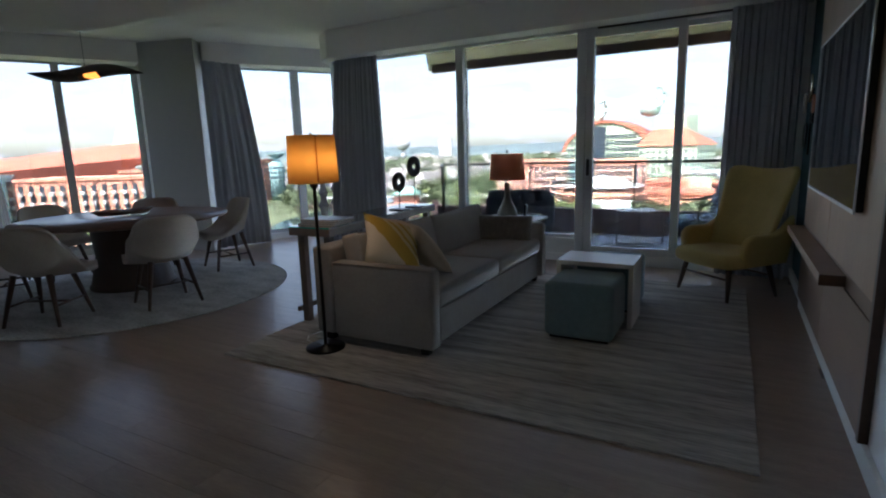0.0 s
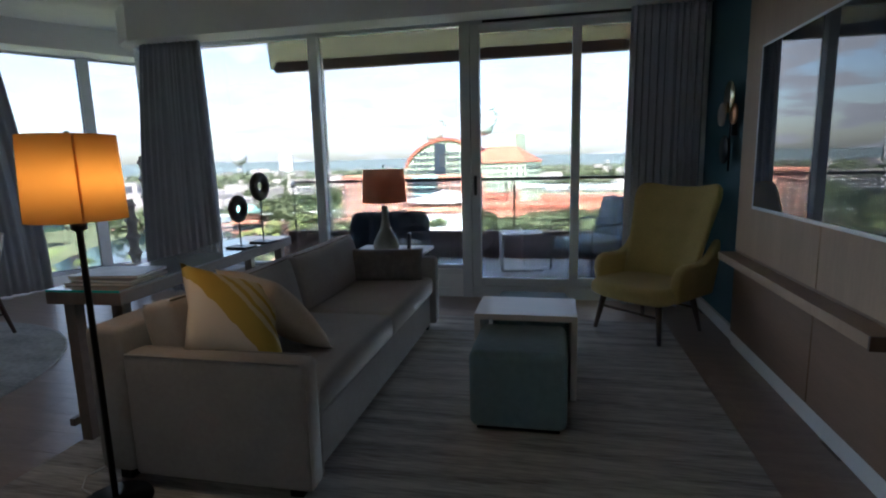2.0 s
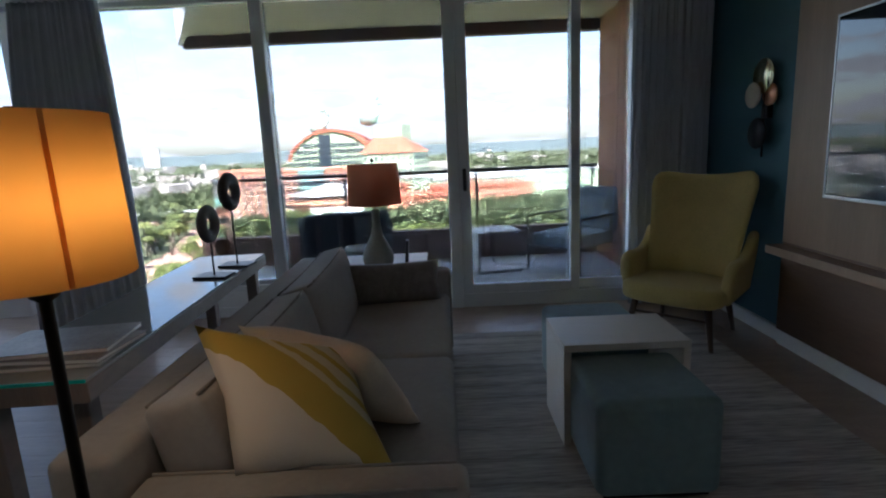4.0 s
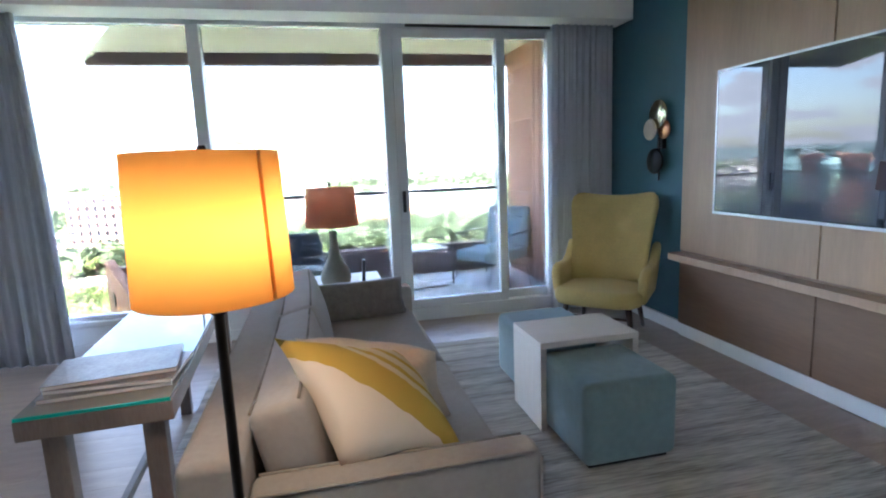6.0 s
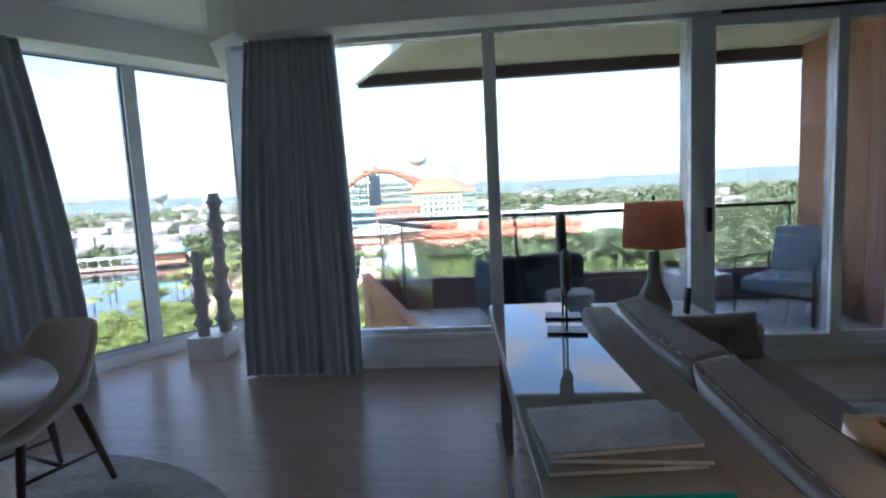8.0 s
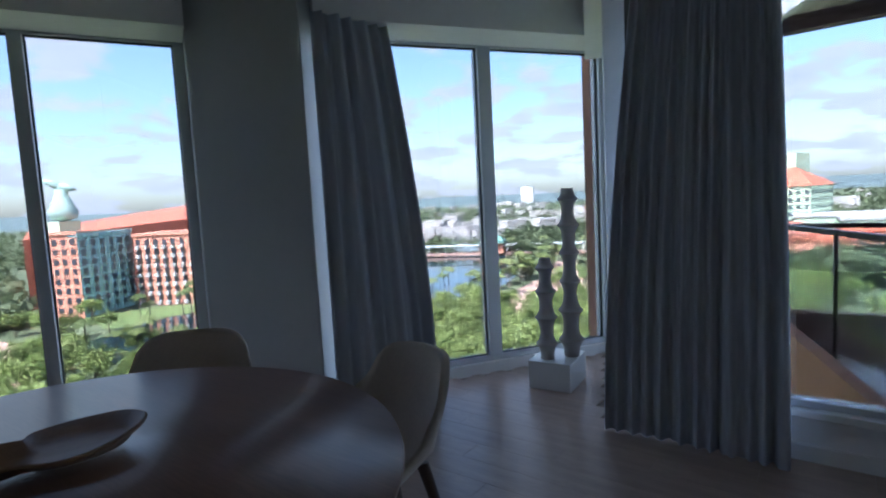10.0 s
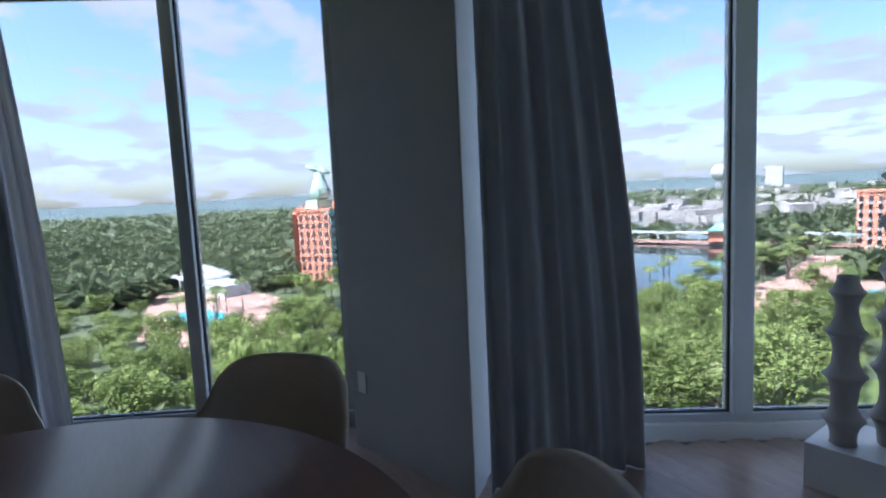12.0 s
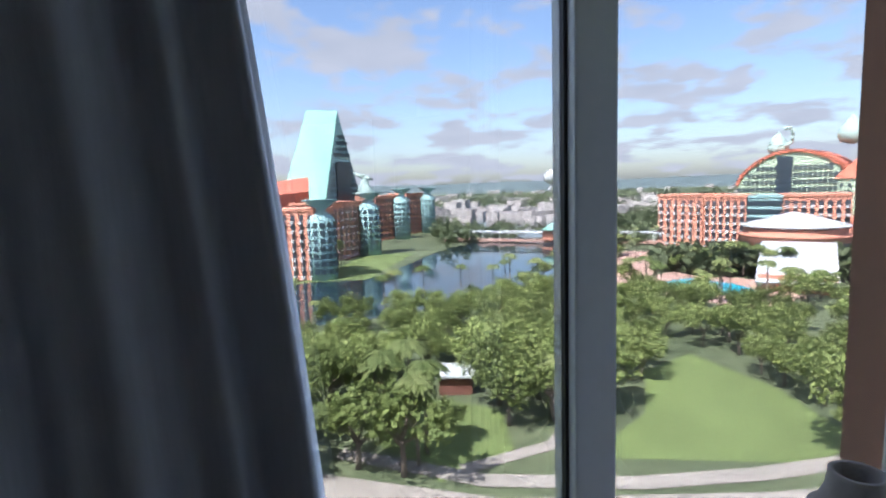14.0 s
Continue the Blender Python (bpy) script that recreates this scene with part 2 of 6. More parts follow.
def pillow_material():
    """Cream cushion with a mustard band, pale stripes and a fine mustard weave on one half."""
    m = bpy.data.materials.new("mustard_band_cushion")
    m.use_nodes = True
    n, l = m.node_tree.nodes, m.node_tree.links
    b = n["Principled BSDF"]; b.inputs["Roughness"].default_value = 0.95
    co, sep = n.new("ShaderNodeTexCoord"), n.new("ShaderNodeSeparateXYZ")
    l.new(co.outputs["Object"], sep.inputs[0])
    nz = n.new("ShaderNodeTexNoise"); nz.inputs["Scale"].default_value = 14
    l.new(co.outputs["Object"], nz.inputs["Vector"])
    ma = n.new("ShaderNodeMath"); ma.operation = "MULTIPLY_ADD"; ma.inputs[1].default_value = 0.03
    dg = n.new("ShaderNodeMath"); dg.operation = "SUBTRACT"
    l.new(sep.outputs["X"], dg.inputs[0]); l.new(sep.outputs["Y"], dg.inputs[1])
    l.new(nz.outputs["Fac"], ma.inputs[0]); l.new(dg.outputs[0], ma.inputs[2])
    mr = n.new("ShaderNodeMapRange"); mr.inputs["From Min"].default_value = -0.45; mr.inputs["From Max"].default_value = 0.45
    l.new(ma.outputs[0], mr.inputs["Value"])
    ramp = n.new("ShaderNodeValToRGB"); ramp.color_ramp.interpolation = "CONSTANT"
    cream, gold, pale = (0.70, 0.60, 0.48, 1), (0.50, 0.34, 0.06, 1), (0.64, 0.54, 0.32, 1)
    e = ramp.color_ramp.elements
    e[0].position, e[0].color = 0.0, cream
    e[1].position, e[1].color = 0.46, gold
    for p, c in ((0.60, pale), (0.63, gold), (0.66, pale), (0.70, gold), (0.73, pale), (0.77, gold)):
        k = e.new(p); k.color = c
    l.new(mr.outputs[0], ramp.inputs[0]); l.new(ramp.outputs[0], b.inputs["Base Color"])
    wv = n.new("ShaderNodeTexNoise"); wv.inputs["Scale"].default_value = 260
    l.new(co.outputs["Object"], wv.inputs["Vector"])
    bp = n.new("ShaderNodeBump"); bp.inputs["Strength"].default_value = 0.3; bp.inputs["Distance"].default_value = 0.004
    l.new(wv.outputs["Fac"], bp.inputs["Height"]); l.new(bp.outputs[0], b.inputs["Normal"])
    return m


M_PILLOW = pillow_material()
# outdoors
M_GROUND = material("wooded_ground", (0.06, 0.09, 0.035), 0.95, vary=0.4, scale=0.03, other=(0.12, 0.14, 0.07))
M_LAWN = material("lawn_grass", (0.115, 0.155, 0.045), 0.9, vary=0.3, scale=0.15, bump=0.4, bump_scale=3)
M_WATER = material("lake_water", (0.012, 0.025, 0.032), 0.07, vary=0.2, scale=0.05, bump=0.12, bump_scale=0.8)
M_POOL = material("pool_water", (0.03, 0.36, 0.46), 0.1, vary=0.15, scale=0.3, bump=0.1, bump_scale=1)
M_PATH = material("concrete_path", (0.26, 0.235, 0.20), 0.9, vary=0.1, scale=0.6)
M_PINKPAVE = material("pink_paving", (0.38, 0.24, 0.19), 0.9, vary=0.15, scale=0.5)
M_MULCH = material("mulch_bed", (0.075, 0.05, 0.035), 0.95, vary=0.3, scale=1.5)
M_CORAL = material("coral_stucco", (0.58, 0.25, 0.165), 0.9, vary=0.07, scale=0.2)
M_CORALROOF = material("coral_roof", (0.46, 0.13, 0.075), 0.8, vary=0.1, scale=0.3)
M_AQUA = material("aqua_stucco", (0.29, 0.46, 0.45), 0.9, vary=0.07, scale=0.2)
M_AQUAROOF = material("aqua_metal_roof", (0.26, 0.50, 0.41), 0.5, vary=0.06, scale=0.1)
M_CREAMWALL = material("pale_green_stucco", (0.42, 0.52, 0.37), 0.9, vary=0.06, scale=0.2)
M_DARKGLASS = material("dark_window_glass", (0.03, 0.045, 0.06), 0.15, vary=0.2, scale=0.3)
M_BALC = material("pale_balcony", (0.44, 0.47, 0.47), 0.8, vary=0.08, scale=0.4)
M_ROOFWHITE = material("white_roof", (0.44, 0.45, 0.45), 0.7, vary=0.06, scale=0.2)
M_STATUE = material("verdigris_statue", (0.36, 0.48, 0.42), 0.6, vary=0.12, scale=0.3)
M_BARK = material("tree_bark", (0.12, 0.095, 0.075), 0.95, vary=0.3, scale=2, stretch=(3, 3, 0.6))
M_LEAF = leaf_material("oak_leaves", (0.15, 0.195, 0.055), (0.30, 0.36, 0.12))
M_PALM = leaf_material("palm_leaves", (0.12, 0.17, 0.05), (0.24, 0.27, 0.10))
M_FAR = leaf_material("far_woods_leaves", (0.085, 0.118, 0.055), (0.16, 0.19, 0.10), scale=0.02)
# woods colour shifted to blue-grey: distance haze painted in
M_RIDGE = material("haze_tinted_ridge", (0.09, 0.125, 0.125), 0.95, vary=0.25, scale=0.006)
M_TOWN = material("town_walls", (0.34, 0.30, 0.27), 0.9, vary=0.3, scale=0.01, other=(0.50, 0.48, 0.46))
M_WOODRED = material("red_timber", (0.16, 0.065, 0.045), 0.8, vary=0.2, scale=2)
M_CAR = material("dark_car_paint", (0.03, 0.035, 0.045), 0.25, vary=0.1, metal=0.3)

# ---- mesh helpers ----


def mesh_of(bm, name, mats, smooth=False):
    me = bpy.data.meshes.new(name)
    bm.normal_update()
    bm.to_mesh(me)
    bm.free()
    for m in mats if isinstance(mats, (list, tuple)) else [mats]:
        me.materials.append(m)
    if smooth:
        for p in me.polygons:
            p.use_smooth = True
    return me


def add_box(bm, lo, hi, bevel=0.0, seg=2, m=None, mat=0):
    """A box between two corners, with rounded edges if wanted, turned by m."""
    c = [(a + b) / 2 for a, b in zip(lo, hi)]
    s = [max(b - a, 1e-4) for a, b in zip(lo, hi)]
    r = bmesh.ops.create_cube(bm, size=1, matrix=Matrix.Translation(c) @ Matrix.Diagonal((*s, 1)))
    vs = r["verts"]
    if bevel:
        es = list({e for v in vs for e in v.link_edges})
        r2 = bmesh.ops.bevel(bm, geom=es, offset=bevel, segments=seg, affect="EDGES", profile=0.5, clamp_overlap=True)
        vs = list({v for v in vs if v.is_valid} | set(r2["verts"]))
    fs = {f for v in vs for f in v.link_faces}
    for f in fs:
        f.material_index = mat
    if m is not None:
        bmesh.ops.transform(bm, matrix=m, verts=vs)
    return vs


def box_mesh(name, lo, hi, mat, bevel=0.0, seg=2, smooth=False):
    bm = bmesh.new()
    add_box(bm, lo, hi, bevel, seg)
    return mesh_of(bm, name, mat, smooth)


def add_lathe(bm, profile, n=32, m=None, mat=0, smooth=True):
    """Turns (radius, height) pairs about z."""
    rings = []
    for r, z in profile:
        rings.append([bm.verts.new((r * math.cos(2 * math.pi * k / n), r * math.sin(2 * math.pi * k / n), z)) for k in range(n)])
    fs = []
    for a, b in zip(rings, rings[1:]):
        for k in range(n):
            fs.append(bm.faces.new((a[k], a[(k + 1) % n], b[(k + 1) % n], b[k])))
    if profile[0][0] > 1e-4:
        fs.append(bm.faces.new(rings[0][::-1]))
    if profile[-1][0] > 1e-4:
        fs.append(bm.faces.new(rings[-1]))
    for f in fs:
        f.material_index, f.smooth = mat, smooth
    if m is not None:
        bmesh.ops.transform(bm, matrix=m, verts=[v for r in rings for v in r])


def lathe_mesh(name, profile, mat, n=32, m=None):
    bm = bmesh.new()
    add_lathe(bm, profile, n, m)
    return mesh_of(bm, name, mat)


def add_tube(bm, a, b, ra, rb, n=10, mat=0):
    """A tapered rod from a to b."""
    a, b = Vector(a), Vector(b)
    q = (b - a).to_track_quat("Z", "Y").to_matrix().to_4x4()
    add_lathe(bm, [(ra, 0), (rb, (b - a).length)], n, Matrix.Translation(a) @ q, mat)


def add_prism(bm, pts, z0, z1, mat=0):
    """A flat polygon drawn up from z0 to z1."""
    lo = [bm.verts.new((x, y, z0)) for x, y in pts]
    hi = [bm.verts.new((x, y, z1)) for x, y in pts]
    n = len(pts)
    fs = [bm.faces.new(lo[::-1]), bm.faces.new(hi)]
    fs += [bm.faces.new((lo[k], lo[(k + 1) % n], hi[(k + 1) % n], hi[k])) for k in range(n)]
    for f in fs:
        f.material_index = mat
    bmesh.ops.recalc_face_normals(bm, faces=fs)


def prism_mesh(name, pts, z0, z1, mat):
    bm = bmesh.new()
    add_prism(bm, pts, z0, z1)
    return mesh_of(bm, name, mat)


def structure(name, me, label="", m=None):
    ob = tagged(new(name, me), label, kind="structure")
    if m is not None:
        ob.matrix_basis = m
    return ob


def part(name, me, parent, m=None, label=""):
    ob = new(name, me)
    ob.parent = parent
    if m is not None:
        ob.matrix_basis = m
    if label:
        tagged(ob, label)
    return ob


def thing(name, m, label, category, group=""):
    ob = new(name)
    ob.empty_display_size = 0.1
    ob.matrix_basis = m
    return tagged(ob, label, category, group)


def along(p, q, s=0.0, off=0.0, z=0.0):
    """The pose with x along the line from p to q, at s metres along, off metres to its left."""
    d = Vector((q[0] - p[0], q[1] - p[1])).normalized()
    o = Vector(p) + d * s + Vector((-d.y, d.x)) * off
    return pose(o.x, o.y, z, 0, 0, math.degrees(math.atan2(d.y, d.x)))

# ---- the room ----
X_TV, Y_WIN, H_CEIL, H_LOW = 1.72, 6.60, 3.0, 2.70
A2, R2 = (-5.99, 5.99), (-4.61, 8.11)       # glass line of the sculpture window
P3, L3 = (-6.75, 5.40), (-8.00, 2.86)       # glass line of the dining window
C_MAIN = (-4.05, 6.60)
FLOOR_PTS = [(X_TV, -0.8), (X_TV, Y_WIN), C_MAIN, R2, A2, P3, L3, (-7.77, -0.8)]
structure("floor", prism_mesh("floor", FLOOR_PTS, -0.30, -0.012, M_FLOORBASE), "dark brown wood plank floor")
structure("ceiling", prism_mesh("ceiling", [(X_TV + .2, -1.0), (X_TV + .2, 6.9), (-3.9, 6.9), (-4.52, 8.32), (-6.1, 6.1), (-6.95, 5.5), (-8.2, 2.8), (-7.97, -1.0)], H_CEIL, H_CEIL + 0.25, M_CEIL), "smooth off-white painted ceiling")
structure("ceiling_low", prism_mesh("ceiling_low", [(X_TV, -0.8), (X_TV, 3.74), (-4.82, 3.74), (-7.5, 1.5), (-7.6, -0.8)], H_LOW, H_CEIL, M_CEIL), "lowered off-white ceiling field")
structure("wall_television", box_mesh("wall_television", (X_TV, -1.0, -0.3), (X_TV + .2, 5.44, H_CEIL), M_WALL), "white painted wall behind the panelling")
structure("wall_teal", box_mesh("wall_teal", (X_TV + .02, 5.44, -0.3), (X_TV + .2, 6.9, H_CEIL), M_TEAL), "deep teal painted wall")
# unseen closing wall, placed near so that it throws window light back
structure("wall_back", box_mesh("wall_back", (-7.97, -1.0, -0.3), (X_TV, -0.8, H_CEIL), M_WALL), "plain white wall")
structure("wall_side", box_mesh("wall_side", (0, 0, -0.3), (3.70, 0.2, H_CEIL), M_WALL), "plain white wall", along((-7.77, -0.8), L3))
# return wall between the two window lines
structure("wall_return", box_mesh("wall_return", (-0.02, -0.16, -0.3), (1.60, 0.0, H_CEIL), M_WALL), "narrow white return wall", along(C_MAIN, R2))
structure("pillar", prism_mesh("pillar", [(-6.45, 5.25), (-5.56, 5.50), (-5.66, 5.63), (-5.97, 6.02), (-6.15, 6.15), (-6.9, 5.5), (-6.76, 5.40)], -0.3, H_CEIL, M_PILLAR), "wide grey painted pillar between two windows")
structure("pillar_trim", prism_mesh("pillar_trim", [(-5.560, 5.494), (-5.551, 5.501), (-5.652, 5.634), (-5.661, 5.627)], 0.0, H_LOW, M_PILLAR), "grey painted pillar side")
structure("outlet", box_mesh("outlet", (-0.035, -0.008, -0.06), (0.035, 0.0, 0.06), M_WHITE, 0.003), "white wall outlet plate", along((-6.45, 5.25), (-5.56, 5.50), 0.10, -0.002, 0.40))

# lowered boxes above the windows
bm = bmesh.new()
add_box(bm, (-3.77, 6.20, 2.637), (X_TV, 6.50, H_CEIL), 0.004)
add_box(bm, (-3.77, 6.50, 2.675), (X_TV, 6.80, H_CEIL))
structure("curtain_box_main", mesh_of(bm, "curtain_box_main", M_CEIL), "white curtain box above the sliding door")
for i, (p, q) in enumerate(((A2, R2), (L3, P3))):
    ln = math.hypot(q[0] - p[0], q[1] - p[1])
    bm = bmesh.new()
    add_box(bm, (-0.05, -0.42, 2.72), (ln + (0.0 if i else -0.02), 0.12, H_CEIL), 0.004)
    structure("curtain_box_%s" % ("dining" if i else "corner"), mesh_of(bm, "curtain_box", M_CEIL), "white header above the window", along(p, q))
structure("header_return", prism_mesh("header_return", [(-3.77, 6.20), (-3.77, 6.6), (-4.05, 6.62), (-4.58, 8.05), (-4.71, 7.96), (-4.1, 6.45)], 2.66, H_CEIL, M_CEIL), "white header over the narrow corner")


def frame_bar(name, lo, hi, m=None, mat=M_FRAME, bevel=0.006):
    return structure(name, box_mesh(name, lo, hi, mat, bevel), "pale grey aluminium window frame", m)


def pane(name, lo, hi, m=None, mat=M_GLASS, label="window pane with a dark tint that dims the view outside"):
    ob = structure(name, box_mesh(name, lo, hi, mat), label, m)
    # daylight enters past the tint, so the room stays brighter than the view
    ob.visible_shadow = False
    return ob


# main window: two fixed lights on a low wall, then the sliding door
structure("wall_sill", box_mesh("wall_sill", (-4.0, 6.585, -0.3), (-0.47, 6.78, 0.24), M_WALL), "low painted wall below the window")
structure("sill_main", box_mesh("sill_main", (-4.0, 6.55, 0.24), (-0.47, 6.80, 0.285), M_WHITE, 0.006), "white window sill")
structure("threshold", box_mesh("threshold", (-0.371, 6.57, -0.3), (1.75, 6.80, 0.12), M_FRAME, 0.006), "metal door threshold")
frame_bar("frame_head", (-4.0, 6.575, 2.62), (1.72, 6.70, 2.674))
frame_bar("frame_foot", (-3.95, 6.59, 0.286), (-0.47, 6.68, 0.325))
frame_bar("mullion_1", (-2.012, 6.56, 0.286), (-1.915, 6.72, 2.62))
frame_bar("mullion_2", (-0.470, 6.555, -0.3), (-0.372, 6.80, 2.62))
frame_bar("door_stile_1", (-0.370, 6.575, 0.12), (-0.283, 6.66, 2.62))
frame_bar("door_rail_top", (-0.283, 6.58, 2.545), (0.575, 6.655, 2.618))
frame_bar("door_rail_foot", (-0.283, 6.58, 0.121), (0.575, 6.655, 0.20))
frame_bar("door_stile_2", (0.575, 6.575, 0.12), (0.655, 6.70, 2.62))
frame_bar("door_stile_3", (1.085, 6.60, 0.12), (1.20, 6.72, 2.62))
frame_bar("fixed_rail_foot", (0.656, 6.64, 0.121), (1.084, 6.70, 0.20))
frame_bar("fixed_rail_top", (0.656, 6.64, 2.56), (1.084, 6.70, 2.618))
structure("door_track", box_mesh("door_track", (-0.25, 6.562, 2.63), (1.1, 6.573, 2.668), M_GASKET), "dark sliding door track")
structure("door_handle", box_mesh("door_handle", (-0.345, 6.54, 1.03), (-0.315, 6.574, 1.22), M_GASKET, 0.008), "black door pull")
structure("wall_jamb", box_mesh("wall_jamb", (1.20, 6.60, -0.3), (1.92, 6.9, H_CEIL), M_WALL), "white wall beside the door")
pane("window_1", (-3.95, 6.625, 0.30), (-2.0, 6.637, 2.63))
pane("window_2", (-1.92, 6.625, 0.30), (-0.46, 6.637, 2.63))
pane("door_1", (-0.29, 6.610, 0.19), (0.58, 6.622, 2.55), label="sliding glass door, closed")
pane("window_3", (0.65, 6.665, 0.19), (1.09, 6.677, 2.57))


def slanted_window(tag, p, q, mids, z_sill, bar=0.115):
    """A floor-to-ceiling window along p-q: sill, frames, black gaskets and panes."""
    m = along(p, q)
    ln = math.hypot(q[0] - p[0], q[1] - p[1])
    structure("sill_" + tag, box_mesh("sill_" + tag, (-0.05, -0.055, -0.3), (ln + .03, 0.12, z_sill), M_WHITE, 0.005), "white painted window kerb", m)
    frame_bar("foot_" + tag, (0, -0.03, z_sill), (ln, 0.06, z_sill + 0.05), m)
    frame_bar("head_" + tag, (0, -0.03, 2.70), (ln, 0.06, 2.722), m)
    stops = [0.0] + mids + [ln]
    for k, s in enumerate(mids):
        frame_bar("mullion_%s_%d" % (tag, k + 1), (s, -0.05, z_sill + 0.05), (s + bar, 0.08, 2.70), m)
    frame_bar("post_" + tag, (ln - 0.075, -0.05, z_sill + .05), (ln, 0.08, 2.70), m)
    for k, (a, b) in enumerate(zip(stops, stops[1:])):
        a, b = a + (bar if k else 0.0), b - (0.075 if k == len(stops) - 2 else 0.0)
        bm = bmesh.new()
        z0, z1 = z_sill + .05, 2.70
        for lo, hi in (((a, -.012, z0), (b, .012, z0 + .010)), ((a, -.012, z1 - .010), (b, .012, z1)), ((a, -.012, z0 + .010), (a + .010, .012, z1 - .010)), ((b - .010, -.012, z0 + .010), (b, .012, z1 - .010))):
            add_box(bm, lo, hi)
        structure("gasket_%s_%d" % (tag, k + 1), mesh_of(bm, "gasket", M_GASKET), "black rubber gasket", m)
        pane("pane_%s_%d" % (tag, k + 1), (a + .01, -0.005, z0 + .01), (b - .01, 0.006, z1 - .01), m)


slanted_window("corner", A2, R2, [1.285], 0.09)
slanted_window("dining", L3, P3, [0.10, 1.80], 0.09, 0.08)

# skirting, panelling, ledge
structure("baseboard", box_mesh("baseboard", (1.695, -0.8, 0.0), (1.719, 5.44, 0.10), M_WHITE, 0.004), "white baseboard")
structure("baseboard_teal", box_mesh("baseboard_teal", (1.715, 5.442, 0.0), (1.739, 6.58, 0.10), M_WHITE, 0.004), "white baseboard")
structure("baseboard_sill", box_mesh("baseboard_sill", (-3.95, 6.570, 0.0), (-0.48, 6.584, 0.09), M_WALL, 0.003), "painted baseboard")
panelling = structure("wall_panelling", box_mesh("wall_panelling", (1.706, 2.97, 0.105), (1.719, 5.435, H_LOW - .01), M_DARKWOOD), "walnut wall panelling behind the television")
# the two panels under the ledge take the walnut painted darker for shade
for lo, hi, mt in (((2.965, 0.70), (4.236, 2.69), M_PANEL), ((4.244, 0.70), (5.44, 2.69), M_PANEL), ((2.965, 0.105), (4.236, 0.615), M_PANEL_SHADED), ((4.244, 0.105), (5.44, 0.615), M_PANEL_SHADED)):
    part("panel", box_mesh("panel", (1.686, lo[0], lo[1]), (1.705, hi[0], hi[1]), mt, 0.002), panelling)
structure("trim_panel_edge", box_mesh("trim_panel_edge", (1.682, 2.925, 0.10), (1.719, 2.964, 2.69), M_DARKWOOD, 0.002), "dark wood edge of the panelling")
ledge = thing("wall_ledge", pose(0, 0, 0), "long walnut ledge fixed along the wall panelling", "shelf")
part("shelf", box_mesh("shelf", (1.575, 3.55, 0.632), (1.685, 5.44, 0.685), M_PANEL, 0.003), ledge)
structure("ledge_back", box_mesh("ledge_back", (1.69, 2.966, 0.616), (1.705, 5.438, 0.699), M_PANEL_SHADED), "wood strip behind the ledge")
part("end_cap", box_mesh("end_cap", (1.57, 3.535, 0.630), (1.684, 3.549, 0.687), M_DARKWOOD, 0.002), ledge)
structure("switch_plate", box_mesh("switch_plate", (1.711, 2.70, 0.36), (1.719, 2.78, 0.48), M_WHITE, 0.003), "white switch plate")

# ---- curtains ----


def curtain(name, b0, b1, t0, t1, z0, z1, folds, amp, label, mat=M_CURTAIN, seed=0, skew=1.6):
    """A hanging curtain: a folded sheet from a bottom line b0-b1 to a top line t0-t1."""
    rnd = random.Random(seed)
    nu, nv = folds * 12, 22
    ph = [rnd.uniform(-0.5, 0.5) for _ in range(folds + 1)]
    am = [rnd.uniform(0.55, 1.25) for _ in range(folds + 1)]
    bm = bmesh.new()
    grid = []
    for j in range(nv + 1):
        v = j / nv
        row = []
        w = v ** skew
        p, q = Vector(b0).lerp(Vector(t0), w), Vector(b1).lerp(Vector(t1), w)
        d = (q - p).normalized()
        nn = Vector((-d.y, d.x))
        for i in range(nu + 1):
            u = i / nu
            k = min(int(u * folds), folds - 1)
            f = u * folds - k
            a = am[k] * (1 - f) + am[k + 1] * f
            s = ph[k] * (1 - f) + ph[k + 1] * f
            wave = (0.75 + 0.25 * math.sin(2.2 * v + 5 * s)) * math.sin(2 * math.pi * (u * folds + 0.5 * s + 0.06 * math.sin(3 * v + 9 * s))) + 0.25 * math.sin(4 * math.pi * u * folds + 3 * s + 2 * v)
            o = p.lerp(q, u) + nn * (amp * a * wave * (1.0 - 0.25 * v))
            row.append(bm.verts.new((o.x, o.y, z0 + (z1 - z0) * v + (0.006 * math.sin(5 * u + s) if j == 0 else 0))))
        grid.append(row)
    for a, b in zip(grid, grid[1:]):
        for i in range(nu):
            bm.faces.new((a[i], a[i + 1], b[i + 1], b[i]))
    me = mesh_of(bm, name, mat, True)
    ob = tagged(new(name, me), label, "curtain")
    sol = ob.modifiers.new("thickness", "SOLIDIFY")
    sol.thickness = 0.004
    return ob


curtain("curtain", (-4.02, 6.42), (-3.06, 6.42), (-3.80, 6.40), (-3.12, 6.42), 0.012, 2.636, 11, 0.036, "grey linen floor-length curtain gathered beside the main window", seed=3)
curtain("curtain", (1.04, 6.42), (1.66, 6.42), (1.06, 6.42), (1.66, 6.42), 0.012, 2.636, 10, 0.036, "grey linen floor-length curtain gathered beside the sliding door", seed=5)
curtain("curtain", (-5.56, 5.60), (-5.32, 6.42), (-5.56, 5.60), (-5.47, 6.23), 0.012, 2.719, 6, 0.05, "grey linen floor-length curtain gathered beside the pillar", seed=8)
curtain("curtain", (-7.86, 2.78), (-7.44, 3.66), (-7.86, 2.78), (-7.52, 3.56), 0.012, 2.719, 6, 0.05, "grey linen floor-length curtain beside the dining window", seed=11)
